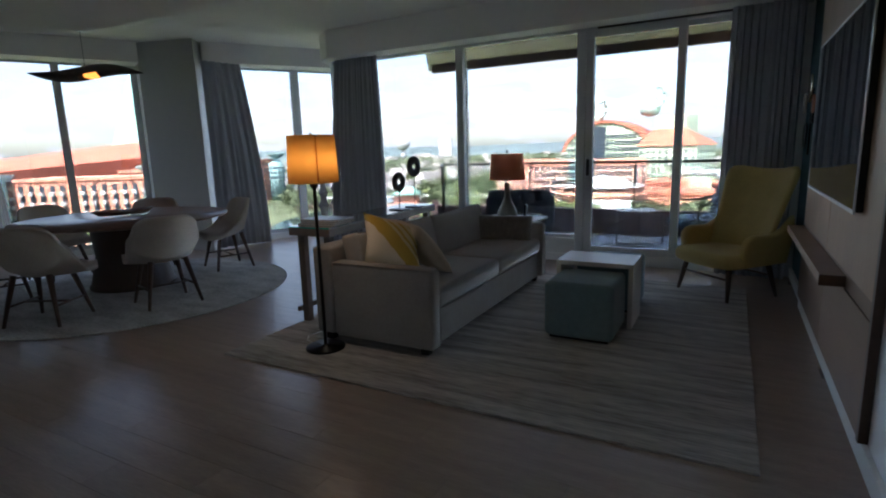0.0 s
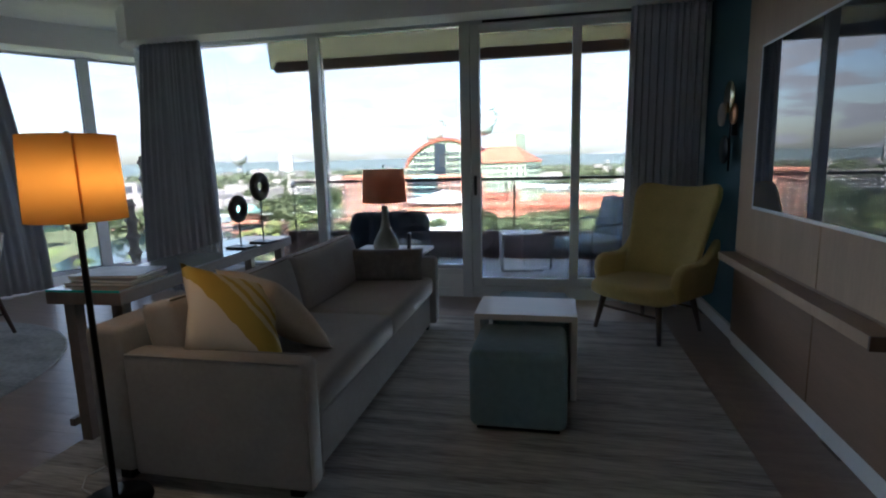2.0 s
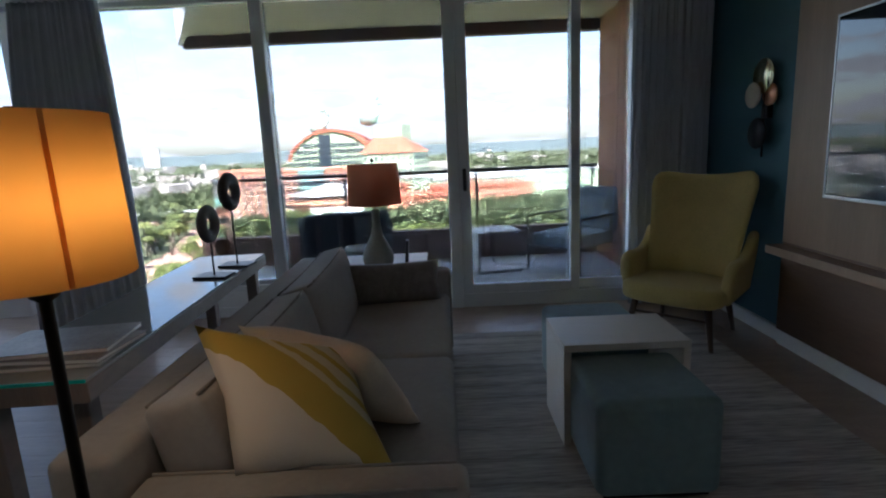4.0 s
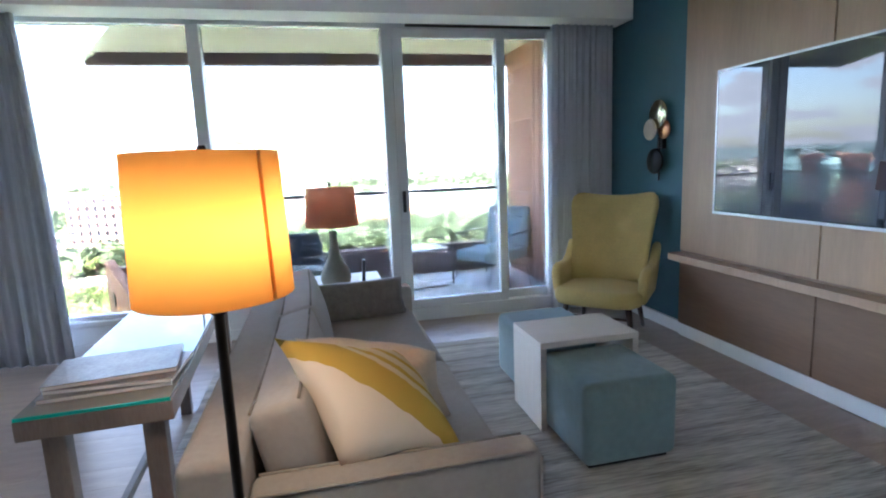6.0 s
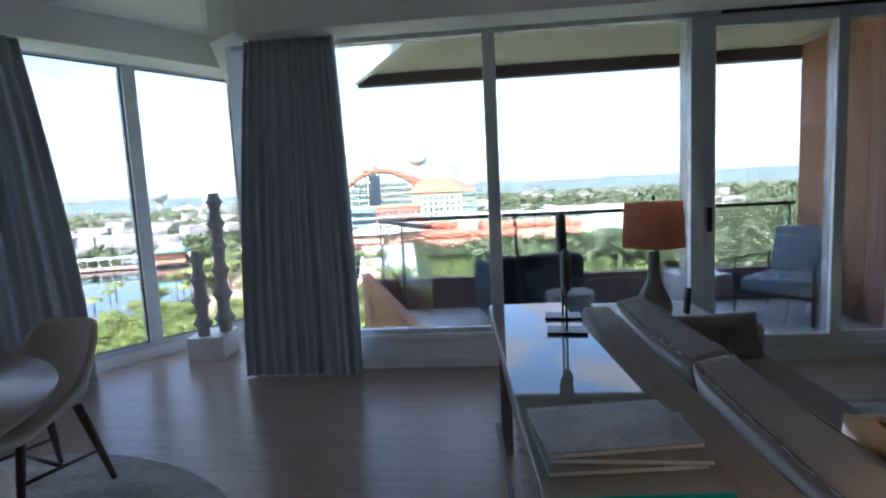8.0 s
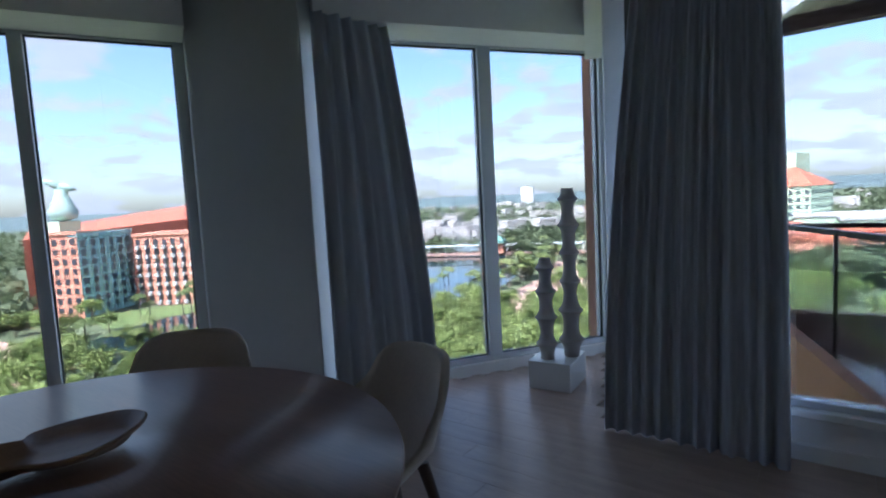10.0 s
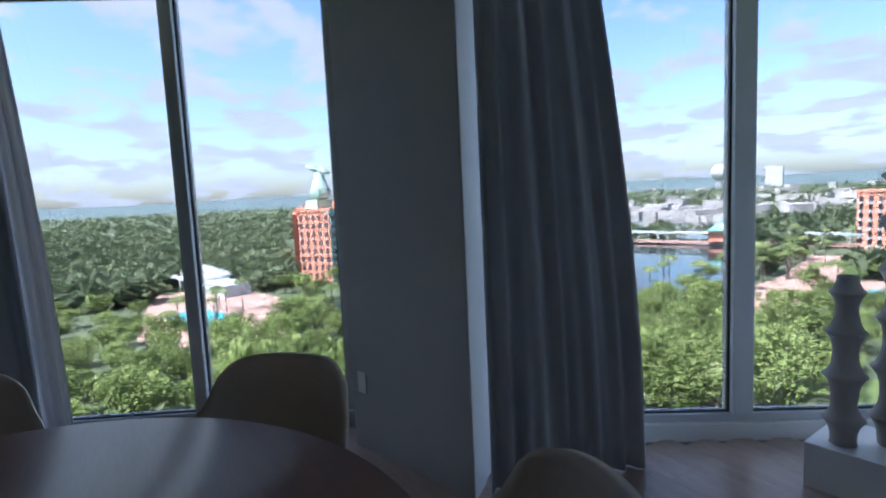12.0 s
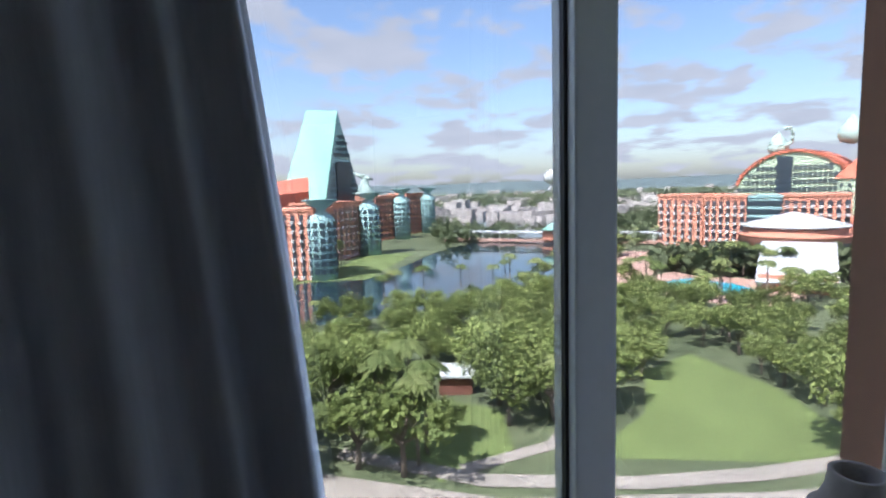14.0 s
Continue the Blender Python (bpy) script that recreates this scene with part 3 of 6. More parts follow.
curtain("sheer_curtain", (-7.50, 3.62), (-7.42, 3.80), (-7.56, 3.52), (-7.50, 3.66), 0.012, 2.719, 3, 0.02, "pale sheer curtain edge beside the dining window", M_SHEER, seed=12)

# ---- living area ----
rug = tagged(new("area_rug", box_mesh("area_rug", (-1.91, 2.655, 0.0), (1.328, 5.86, 0.014), M_RUG, 0.005)), "large grey rug with streaky woven stripes on the wood floor", "rug")


def cushion_mesh(name, w, d, h, mat, puff=0.5, n=14, pinch=0.0):
    """A stuffed cushion: flat at the seams, full in the middle."""
    bm = bmesh.new()
    grids = []
    for side in (1, -1):
        g = []
        for j in range(n + 1):
            row = []
            for i in range(n + 1):
                u, v = 2 * i / n - 1, 2 * j / n - 1
                full = ((1 - abs(u) ** 2.6) * (1 - abs(v) ** 2.6)) ** puff
                k = 1 - pinch * (1 - abs(u)) * abs(v) ** 2
                k2 = 1 - pinch * (1 - abs(v)) * abs(u) ** 2
                wr = 0.006 * noise.noise(Vector((u * 3, v * 3, side * 5)))
                row.append(bm.verts.new((u * w / 2 * k2, v * d / 2 * k, side * (h / 2 * full) + wr * full)))
            g.append(row)
        grids.append(g)
        for j in range(n):
            for i in range(n):
                f = (g[j][i], g[j][i + 1], g[j + 1][i + 1], g[j + 1][i])
                bm.faces.new(f if side == 1 else f[::-1])
    bmesh.ops.remove_doubles(bm, verts=bm.verts, dist=0.002)
    return mesh_of(bm, name, mat, True)


def make_sofa():
    so = thing("sofa", pose(0, 0, 0.014), "grey-beige upholstered two-seat sofa standing on the rug", "sofa")
    x0, x1, y0, y1 = -1.49, -0.495, 3.15, 5.52
    part("base", box_mesh("base", (x0 + .02, y0 + .05, 0.05), (x1 - .05, y1 - .05, 0.30), M_SOFA, 0.015), so)
    part("back", box_mesh("back", (x0, y0 + .002, 0.06), (x0 + .17, y1 - .002, 0.705), M_SOFA, 0.03, 3, True), so)
    for a in (y0, y1 - .115):
        bm = bmesh.new()
        add_box(bm, (x0 + .172, a, 0.055), (x1, a + .115, 0.60), 0.028, 3)
        part("arm", mesh_of(bm, "arm", M_SOFA, True), so)
    ym = (y0 + y1) / 2
    for a, b in ((y0 + .12, ym - .003), (ym + .003, y1 - .12)):
        part("seat_cushion", box_mesh("seat_cushion", (x0 + .19, a, 0.305), (x1 - .015, b, 0.455), M_SOFA, 0.04, 4, True), so)
        # loose back cushion, softly stuffed and sagging a little at the top
        lean = pose(x0 + .295, (a + b) / 2, 0.585, 0, -13, 1.5 if a > ym else -1.0)
        half = (b - a) / 2 - .004
        bm = bmesh.new()
        add_box(bm, (-0.075, -half, -0.20), (0.075, half, 0.20), 0.03, 3)
        bmesh.ops.subdivide_edges(bm, edges=[e for e in bm.edges if e.calc_length() > .2], cuts=9, use_grid_fill=True)
        for v in bm.verts:
            u, w = v.co.y / half, v.co.z / 0.2
            swell = max(0, 1 - u * u) ** .5 * max(0, 1 - w * w) ** .5
            v.co.x += (0.045 if v.co.x > 0 else -0.02) * swell
            v.co.z += (-0.012 * (1 - u * u) if w > 0 else 0.0) + 0.006 * noise.noise(Vector((u * 2.5, w * 2.5, a)))
        part("back_cushion", mesh_of(bm, "back_cushion", M_SOFA, True), so, lean)
        for sx in (-0.070, 0.070):
            bm = bmesh.new()
            for k in range(10):
                u0, u1 = -1 + k * .2, -1 + (k + 1) * .2
                add_tube(bm, (sx, u0 * (half - .03), 0.194 - .012 * (1 - u0 * u0)), (sx, u1 * (half - .03), 0.194 - .012 * (1 - u1 * u1)), 0.005, 0.005, 6)
            part("piping", mesh_of(bm, "piping", M_PIPING, True), so, lean)
    # welts down the front edge of both arms
    for a in (y0 + .004, y0 + .111, y1 - .111, y1 - .004):
        bm = bmesh.new()
        add_tube(bm, (x1 - .006, a, 0.07), (x1 - .006, a, 0.575), 0.005, 0.005, 6)
        add_tube(bm, (x1 - .03, a, 0.594), (x0 + .19, a, 0.594), 0.005, 0.005, 6)
        part("piping", mesh_of(bm, "piping", M_SOFA, True), so)
    for fx in (x0 + .08, x1 - .10):
        for fy in (y0 + .08, y1 - .08):
            part("foot", box_mesh("foot", (fx - .03, fy - .03, 0.0), (fx + .03, fy + .03, 0.052), M_BLACK, 0.004), so)
    return so


make_sofa()


def resting(at, facing, corner):
    """The pose of a square cushion at a place, facing a way, one corner pointing another way."""
    n = Vector(facing).normalized()
    d = Vector(corner)
    d = (d - n * d.dot(n)).normalized()
    w = n.cross(d)
    x, y = (d - w).normalized(), (d + w).normalized()
    return Matrix.Translation(at) @ Matrix((x, y, n)).transposed().to_4x4()


p = tagged(new("throw_pillow", cushion_mesh("throw_pillow", 0.53, 0.53, 0.22, M_PILLOW, pinch=0.12)), "cream throw pillow with a mustard band and fine stripes", "pillow")
p.data.transform(Matrix.Scale(0.62, 4, Vector((1, -1, 0)).normalized()))
p.matrix_basis = resting((-0.955, 3.40, 0.71), (0.36, -0.64, 0.68), (-0.55, 0.15, 0.40))
p = tagged(new("throw_pillow", cushion_mesh("throw_pillow", 0.50, 0.50, 0.16, M_PILLOW2, pinch=0.10)), "cream linen throw pillow leaning on the sofa back", "pillow")
p.matrix_basis = resting((-0.915, 3.69, 0.665), (0.37, 0.68, 0.64), (0.16, -0.24, 0.17))
p = tagged(new("lumbar_pillow", cushion_mesh("lumbar_pillow", 0.60, 0.27, 0.15, M_LUMBAR, pinch=0.05)), "taupe patterned velvet lumbar pillow against the sofa arm", "pillow")
p.matrix_basis = pose(-0.865, 5.27, 0.575, 68, 0, 6)


def floor_lamp():
    la = thing("floor_lamp", pose(-1.315, 3.04, 0.014), "black floor lamp with a lit orange drum shade", "floor lamp")
    part("base", lathe_mesh("base", [(0.135, 0), (0.138, 0.006), (0.134, 0.016), (0.02, 0.022), (0.016, 0.03)], M_BLACK, 40), la)
    part("stem", lathe_mesh("stem", [(0.012, 0.02), (0.012, 1.12), (0.026, 1.13), (0.03, 1.155), (0.012, 1.17), (0.006, 1.47), (0.012, 1.475), (0.008, 1.49)], M_BLACK, 16), la)
    bm = bmesh.new()
    add_lathe(bm, [(0.155, 1.475), (0.166, 1.165), (0.163, 1.165), (0.152, 1.475), (0.155, 1.475)], 48)
    bmesh.ops.remove_doubles(bm, verts=bm.verts, dist=1e-4)
    for f in [f for f in bm.faces if len(f.verts) > 4]:
        bm.faces.remove(f)
    part("shade", mesh_of(bm, "shade", M_ORANGE, True), la, label="orange cloth drum shade, lit from inside")
    bm = bmesh.new()
    for k in range(3):
        a = k * 2.094
        add_tube(bm, (0, 0, 1.468), (0.153 * math.cos(a), 0.153 * math.sin(a), 1.472), 0.0022, 0.0022, 6)
    part("spider", mesh_of(bm, "spider", M_BLACK), la)
    bm = bmesh.new()
    for k in range(12):
        z0, z1 = 1.168 + k * .0255, 1.168 + (k + 1) * .0255
        r = 0.1668 - 0.011 * k / 12
        add_box(bm, (r - .003, -0.004, z0), (r + .0015, 0.004, z1))
    part("shade_seam", mesh_of(bm, "shade_seam", M_ORANGE), la, pose(0, 0, 0, 0, 0, -38))
    bulb = new("bulb", bpy.data.lights.new("bulb", "POINT"))
    bulb.data.energy, bulb.data.color, bulb.data.shadow_soft_size = 0.043, (1.0, 0.82, 0.60), 0.09
    bulb.parent = la
    bulb.matrix_basis = pose(0.02, 0, 1.31)
    bm = bmesh.new()
    pts = [(-0.13, 0.02, 0.006), (-0.22, 0.05, 0.006), (-0.28, 0.13, 0.006), (-0.25, 0.26, 0.006)]
    for a, b in zip(pts, pts[1:]):
        add_tube(bm, a, b, 0.004, 0.004, 6)
    part("cord", mesh_of(bm, "cord", M_WHITE), la)


floor_lamp()


def console_table():
    co = thing("console_table", pose(-1.79, 4.33, 0, 0, 0, 3), "grey-brown wood console table with glass top behind the sofa", "console table")
    w, d = 0.40, 1.84
    part("top", box_mesh("top", (-w / 2, -d / 2, 0.735), (w / 2, d / 2, 0.795), M_GREYWOOD, 0.004), co)
    part("glass_top", box_mesh("glass_top", (-w / 2 + .004, -d / 2 + .004, 0.7955), (w / 2 - .004, d / 2 - .004, 0.806), M_GLASSTOP, 0.001), co, label="clear glass sheet with a green edge")
    part("glass_edge", box_mesh("glass_edge", (-w / 2 + .004, -d / 2 - .001, 0.7957), (w / 2 - .004, -d / 2 + .0035, 0.806), M_GLASSEDGE), co)
    for x in (-w / 2 + .04, w / 2 - .10):
        for y in (-d / 2 + .05, d / 2 - .11):
            part("leg", box_mesh("leg", (x, y, 0.0), (x + .06, y + .06, 0.735), M_GREYWOOD, 0.004), co)
    part("shelf", box_mesh("shelf", (-w / 2 + .01, -d / 2 + .02, 0.10), (-w / 2 + .039, d / 2 - .02, 0.14), M_GREYWOOD, 0.004), co)
    return co


M_GLASSTOP = material("glass_top", (0.30, 0.31, 0.30), 0.03, vary=0.06, scale=4, spec=1.0)
console_table()


def magazine(x, y, z, w, d, h, turn):
    mg = thing("magazine", pose(x, y, z, 0, 0, turn), "glossy magazine lying on the glass console top", "magazine", "magazines on the console")
    part("pages", box_mesh("pages", (-w / 2 + .003, -d / 2 + .002, 0.001), (w / 2 - .003, d / 2 - .002, h - .001), M_WHITE, 0.001), mg)
    part("cover", box_mesh("cover", (-w / 2, -d / 2, h - .001), (w / 2, d / 2, h + .001), M_PAPER), mg)
    part("back_cover", box_mesh("back_cover", (-w / 2, -d / 2, 0), (w / 2, d / 2, 0.001), M_PAPER), mg)


for k, (x, y, z, a) in enumerate(((-1.75, 3.62, 0.807, 5), (-1.73, 3.63, 0.822, -2), (-1.75, 3.65, 0.837, 8))):
    magazine(x, y, z, 0.36, 0.25, 0.013, a)


def ring_sculpture(x, y, h, r, turn):
    rs = thing("ring_sculpture", pose(x, y, 0.806, 0, 0, turn), "dark stone ring on a thin black stand", "sculpture", "ring sculptures on the console")
    part("base", box_mesh("base", (-0.06, -0.085, 0), (0.06, 0.085, 0.012), M_BLACK, 0.002), rs)
    bm = bmesh.new()
    add_tube(bm, (0, 0, 0.01), (0, 0, h - r), 0.005, 0.005, 8)
    part("rod", mesh_of(bm, "rod", M_BLACK), rs)
    bm = bmesh.new()
    n, k = 40, 14
    ri = r * 0.36
    vs = [[bm.verts.new(((r - ri + ri * math.cos(2 * math.pi * j / k)) * math.cos(2 * math.pi * i / n), ri * 0.62 * math.sin(2 * math.pi * j / k), h + (r - ri + ri * math.cos(2 * math.pi * j / k)) * math.sin(2 * math.pi * i / n))) for j in range(k)] for i in range(n)]
    for i in range(n):
        for j in range(k):
            bm.faces.new((vs[i][j], vs[i][(j + 1) % k], vs[(i + 1) % n][(j + 1) % k], vs[(i + 1) % n][j]))
    part("ring", mesh_of(bm, "ring", M_STONE, True), rs)


ring_sculpture(-1.70, 4.66, 0.27, 0.095, 84)
ring_sculpture(-1.68, 4.92, 0.41, 0.105, 84)


def end_table():
    et = thing("end_table", pose(-1.02, 5.88, 0), "cream-topped end table with black metal legs", "side table")
    part("top", box_mesh("top", (-0.30, -0.23, 0.575), (0.36, 0.23, 0.60), M_CTABLE, 0.004), et)
    for x in (-0.27, 0.32):
        for y in (-0.2, 0.2):
            bm = bmesh.new()
            add_tube(bm, (x, y, 0), (x, y, 0.575), 0.011, 0.011, 8)
            part("leg", mesh_of(bm, "leg", M_BLACK), et)


end_table()


def table_lamp():
    tl = thing("table_lamp", pose(-1.0, 5.74, 0.60), "table lamp with grey ceramic base and salmon drum shade", "table lamp")
    part("base", lathe_mesh("base", [(0.095, 0), (0.105, 0.015), (0.112, 0.05), (0.105, 0.09), (0.075, 0.15), (0.045, 0.21), (0.03, 0.28), (0.027, 0.36), (0.03, 0.385), (0.02, 0.40)], M_CERAMIC, 36), tl)
    bm = bmesh.new()
    add_lathe(bm, [(0.170, 0.71), (0.187, 0.435), (0.184, 0.435), (0.167, 0.71), (0.170, 0.71)], 44)
    for f in [f for f in bm.faces if len(f.verts) > 4]:
        bm.faces.remove(f)
    part("shade", mesh_of(bm, "shade", M_SALMON, True), tl, label="salmon cloth drum shade")
    bm = bmesh.new()
    add_tube(bm, (0, 0, 0.40), (0, 0, 0.73), 0.005, 0.005, 8)
    add_lathe(bm, [(0.004, 0.72), (0.014, 0.735), (0.004, 0.75)], 12)
    for k in range(3):
        add_tube(bm, (0, 0, 0.70), (0.168 * math.cos(k * 2.09), 0.168 * math.sin(k * 2.09), 0.705), 0.002, 0.002, 6)
    part("harp", mesh_of(bm, "harp", M_BLACK), tl)


table_lamp()
rc = tagged(new("remote_stand", box_mesh("remote_stand", (-0.012, -0.03, 0), (0.012, 0.03, 0.17), M_BLACK, 0.008)), "slim black stand on the end table", "stand")
rc.matrix_basis = pose(-0.80, 5.74, 0.60, 0, 4, 0)


def ottoman(x, y, w, d, h):
    ot = thing("ottoman", pose(x, y, 0.014), "blue-grey velvet cube ottoman on the rug", "ottoman", "ottomans at the coffee table")
    part("body", box_mesh("body", (-w / 2, -d / 2, 0.018), (w / 2, d / 2, h), M_OTTO, 0.042, 5, True), ot)
    part("plinth", box_mesh("plinth", (-w / 2 + .035, -d / 2 + .035, 0), (w / 2 - .035, d / 2 - .035, 0.025), M_BLACK, 0.004), ot)


ottoman(0.258, 4.105, 0.485, 0.50, 0.42)
ottoman(0.285, 4.90, 0.485, 0.50, 0.42)
ct = thing("coffee_table", pose(0.272, 4.48, 0.014), "cream waterfall coffee table bridging an ottoman", "coffee table")
part("top", box_mesh("top", (-0.287, -0.20, 0.455), (0.287, 0.20, 0.49), M_CTABLE, 0.003), ct)
for x in (-0.287, 0.252):
    part("side", box_mesh("side", (x, -0.20, 0.0), (x + .035, 0.20, 0.4545), M_CTABLE, 0.003), ct)


def armchair():
    ac = thing("armchair", pose(1.175, 5.70, 0.0, 0, 0, -44), "mustard-yellow wool wingback armchair with dark wooden legs", "armchair")
    # local: front is -y; the seat has a full rounded front
    outline = [(-0.31, 0.24), (0.31, 0.24), (0.335, -0.10), (0.345, -0.25), (0.30, -0.345), (0.18, -0.385), (0.0, -0.395), (-0.18, -0.385), (-0.30, -0.345), (-0.345, -0.25), (-0.335, -0.10)]
    bm = bmesh.new()
    add_prism(bm, outline, 0.295, 0.425)
    bmesh.ops.bevel(bm, geom=[e for e in bm.edges if abs(e.verts[0].co.z - e.verts[1].co.z) < 1e-4], offset=0.055, segments=5, affect="EDGES", profile=0.5, clamp_overlap=True)
    part("seat", mesh_of(bm, "seat", M_CHAIR, True), ac)
    # back: a curved, winged slab that leans backwards
    nu, nv = 20, 18
    bm = bmesh.new()
    sides = []
    for s in (0, 1):
        g = []
        for j in range(nv + 1):
            v = j / nv
            row = []
            for i in range(nu + 1):
                u = 2 * i / nu - 1
                half = (0.30 + 0.075 * v ** 1.5) * (1 - 0.07 * max(0, (v - .86) / .14) ** 2)
                top = 0.40 + (0.72 + 0.05 * abs(u) ** 2.2 - 0.055 * abs(u) ** 12) * v
                wing = -0.13 * abs(u) ** 2.4 * (1 - 0.30 * v)
                y = 0.20 + 0.20 * v + wing
                th = 0.045 * (1 - 0.55 * max(abs(u), v) ** 6)
                y += th if s else -th
                if not s:
                    for bx in (-0.14, 0.0, 0.14):
                        for bz in (0.45, 0.68):
                            y += 0.010 * math.exp(-((u * half - bx) ** 2 + (0.7 * (v - bz)) ** 2) / 0.0012)
                row.append(bm.verts.new((u * half, y, top)))
            g.append(row)
        sides.append(g)
        for j in range(nv):
            for i in range(nu):
                f = (g[j][i], g[j][i + 1], g[j + 1][i + 1], g[j + 1][i])
                bm.faces.new(f if not s else f[::-1])
    a, b = sides
    for j in range(nv):
        bm.faces.new((a[j][0], a[j + 1][0], b[j + 1][0], b[j][0]))
        bm.faces.new((a[j + 1][nu], a[j][nu], b[j][nu], b[j + 1][nu]))
    for i in range(nu):
        bm.faces.new((a[nv][i], a[nv][i + 1], b[nv][i + 1], b[nv][i]))
        bm.faces.new((a[0][i + 1], a[0][i], b[0][i], b[0][i + 1]))
    part("backrest", mesh_of(bm, "backrest", M_CHAIR, True), ac)
    for s in (-1, 1):
        bm = bmesh.new()
        # the arm is a padded plate with a rounded front that sweeps up into the back
        side = [(-0.19, 0.31), (-0.225, 0.40), (-0.235, 0.48), (-0.22, 0.54), (-0.18, 0.58), (-0.12, 0.595), (-0.02, 0.59), (0.08, 0.595), (0.17, 0.64), (0.27, 0.74), (0.30, 0.60), (0.27, 0.32)]
        lo = [bm.verts.new((-0.038, y, z)) for y, z in side]
        hi = [bm.verts.new((0.038, y, z)) for y, z in side]
        bm.faces.new(lo[::-1]); bm.faces.new(hi)
        for k in range(len(side)):
            q = (k + 1) % len(side)
            bm.faces.new((lo[k], lo[q], hi[q], hi[k]))
        bmesh.ops.recalc_face_normals(bm, faces=bm.faces)
        rim = [e for e in bm.edges if abs(e.verts[0].co.x - e.verts[1].co.x) < 1e-4]
        bmesh.ops.bevel(bm, geom=rim, offset=0.03, segments=4, affect="EDGES", profile=0.5, clamp_overlap=True)
        bmesh.ops.triangulate(bm, faces=[f for f in bm.faces if len(f.verts) > 4])
        for v in bm.verts:
            v.co.x += s * (0.10 * (v.co.z - 0.3) - 0.05 * max(0, v.co.y - .1))
        bmesh.ops.transform(bm, matrix=Matrix.Translation((s * 0.325, 0, 0)), verts=bm.verts)
        part("arm", mesh_of(bm, "arm", M_CHAIR, True), ac)
    for x, y, dx, dy in ((-0.24, -0.25, -0.05, -0.05), (0.24, -0.25, 0.05, -0.05), (-0.22, 0.2, -0.04, 0.08), (0.22, 0.2, 0.04, 0.08)):
        bm = bmesh.new()
        add_tube(bm, (x + dx, y + dy, 0.0), (x, y, 0.31), 0.015, 0.026, 12)
        part("leg", mesh_of(bm, "leg", M_LEG), ac)
    bm = bmesh.new()
    add_tube(bm, (-0.255, -0.27, 0.20), (0.255, -0.27, 0.20), 0.010, 0.010, 8)
    add_tube(bm, (-0.25, 0.24, 0.19), (0.25, 0.24, 0.19), 0.010, 0.010, 8)
    part("stretcher", mesh_of(bm, "stretcher", M_LEG), ac)


armchair()
tv = thing("television", pose(0, 0, 0), "large flat television with thin silver bezel on the panelled wall", "television")
part("body", box_mesh("body", (1.655, 3.33, 1.03), (1.6855, 5.05, 2.0), M_BLACK, 0.006), tv)
part("screen", box_mesh("screen", (1.648, 3.338, 1.042), (1.6545, 5.042, 1.992), M_SCREEN), tv)
bm = bmesh.new()
for lo, hi in (((3.325, 1.022), (5.055, 1.0395)), ((3.325, 1.9945), (5.055, 2.006)), ((3.325, 1.0395), (3.335, 1.9945)), ((5.045, 1.0395), (5.055, 1.9945))):
    add_box(bm, (1.645, lo[0], lo[1]), (1.6535, hi[0], hi[1]), 0.001)
part("bezel", mesh_of(bm, "bezel", M_SILVER), tv)

sc = thing("wall_sconce", pose(1.735, 5.75, 0), "wall light of round metal discs on a black stem", "wall lamp")


def disc(y, z, r, x, mat, name):
    part(name, lathe_mesh(name, [(r * .96, 0), (r, 0.004), (r, 0.012), (r * .96, 0.016)], mat, 36, pose(x, y, z, 0, -90, 0)), sc)


disc(0.0, 1.78, 0.115, -0.05, M_BRASS, "mirror_disc")
disc(0.07, 1.66, 0.085, -0.075, M_GREYDISC, "wood_disc")
disc(-0.05, 1.655, 0.075, -0.03, M_COPPER, "copper_disc")
disc(0.02, 1.40, 0.105, -0.06, M_BLACK, "black_disc")
bm = bmesh.new()
add_tube(bm, (-0.04, 0.0, 1.24), (-0.04, 0.0, 1.78), 0.008, 0.008, 8)
add_box(bm, (-0.04, -0.035, 1.50), (0.0, 0.035, 1.60), 0.005)
part("stem", mesh_of(bm, "stem", M_BLACK), sc)

# ---- dining area ----
TC = (-4.62, 3.70)
rr = lathe_mesh("round_rug", [(1.59, 0), (1.60, 0.006), (1.58, 0.013)], M_RUG2, 96)
tagged(new("round_rug", rr), "pale grey round rug under the dining table", "rug").matrix_basis = pose(-4.45, 3.56, 0)
dt = thing("dining_table", pose(TC[0], TC[1], 0.013), "large round dark walnut dining table on a drum pedestal", "dining table")
part("top", lathe_mesh("top", [(0.96, 0.708), (1.02, 0.722), (1.03, 0.735), (1.026, 0.747)], M_TABLE, 96), dt)
part("pedestal", lathe_mesh("pedestal", [(0.42, 0), (0.42, 0.03), (0.40, 0.05), (0.33, 0.35), (0.36, 0.70), (0.40, 0.708)], M_DARKWOOD, 48), dt)


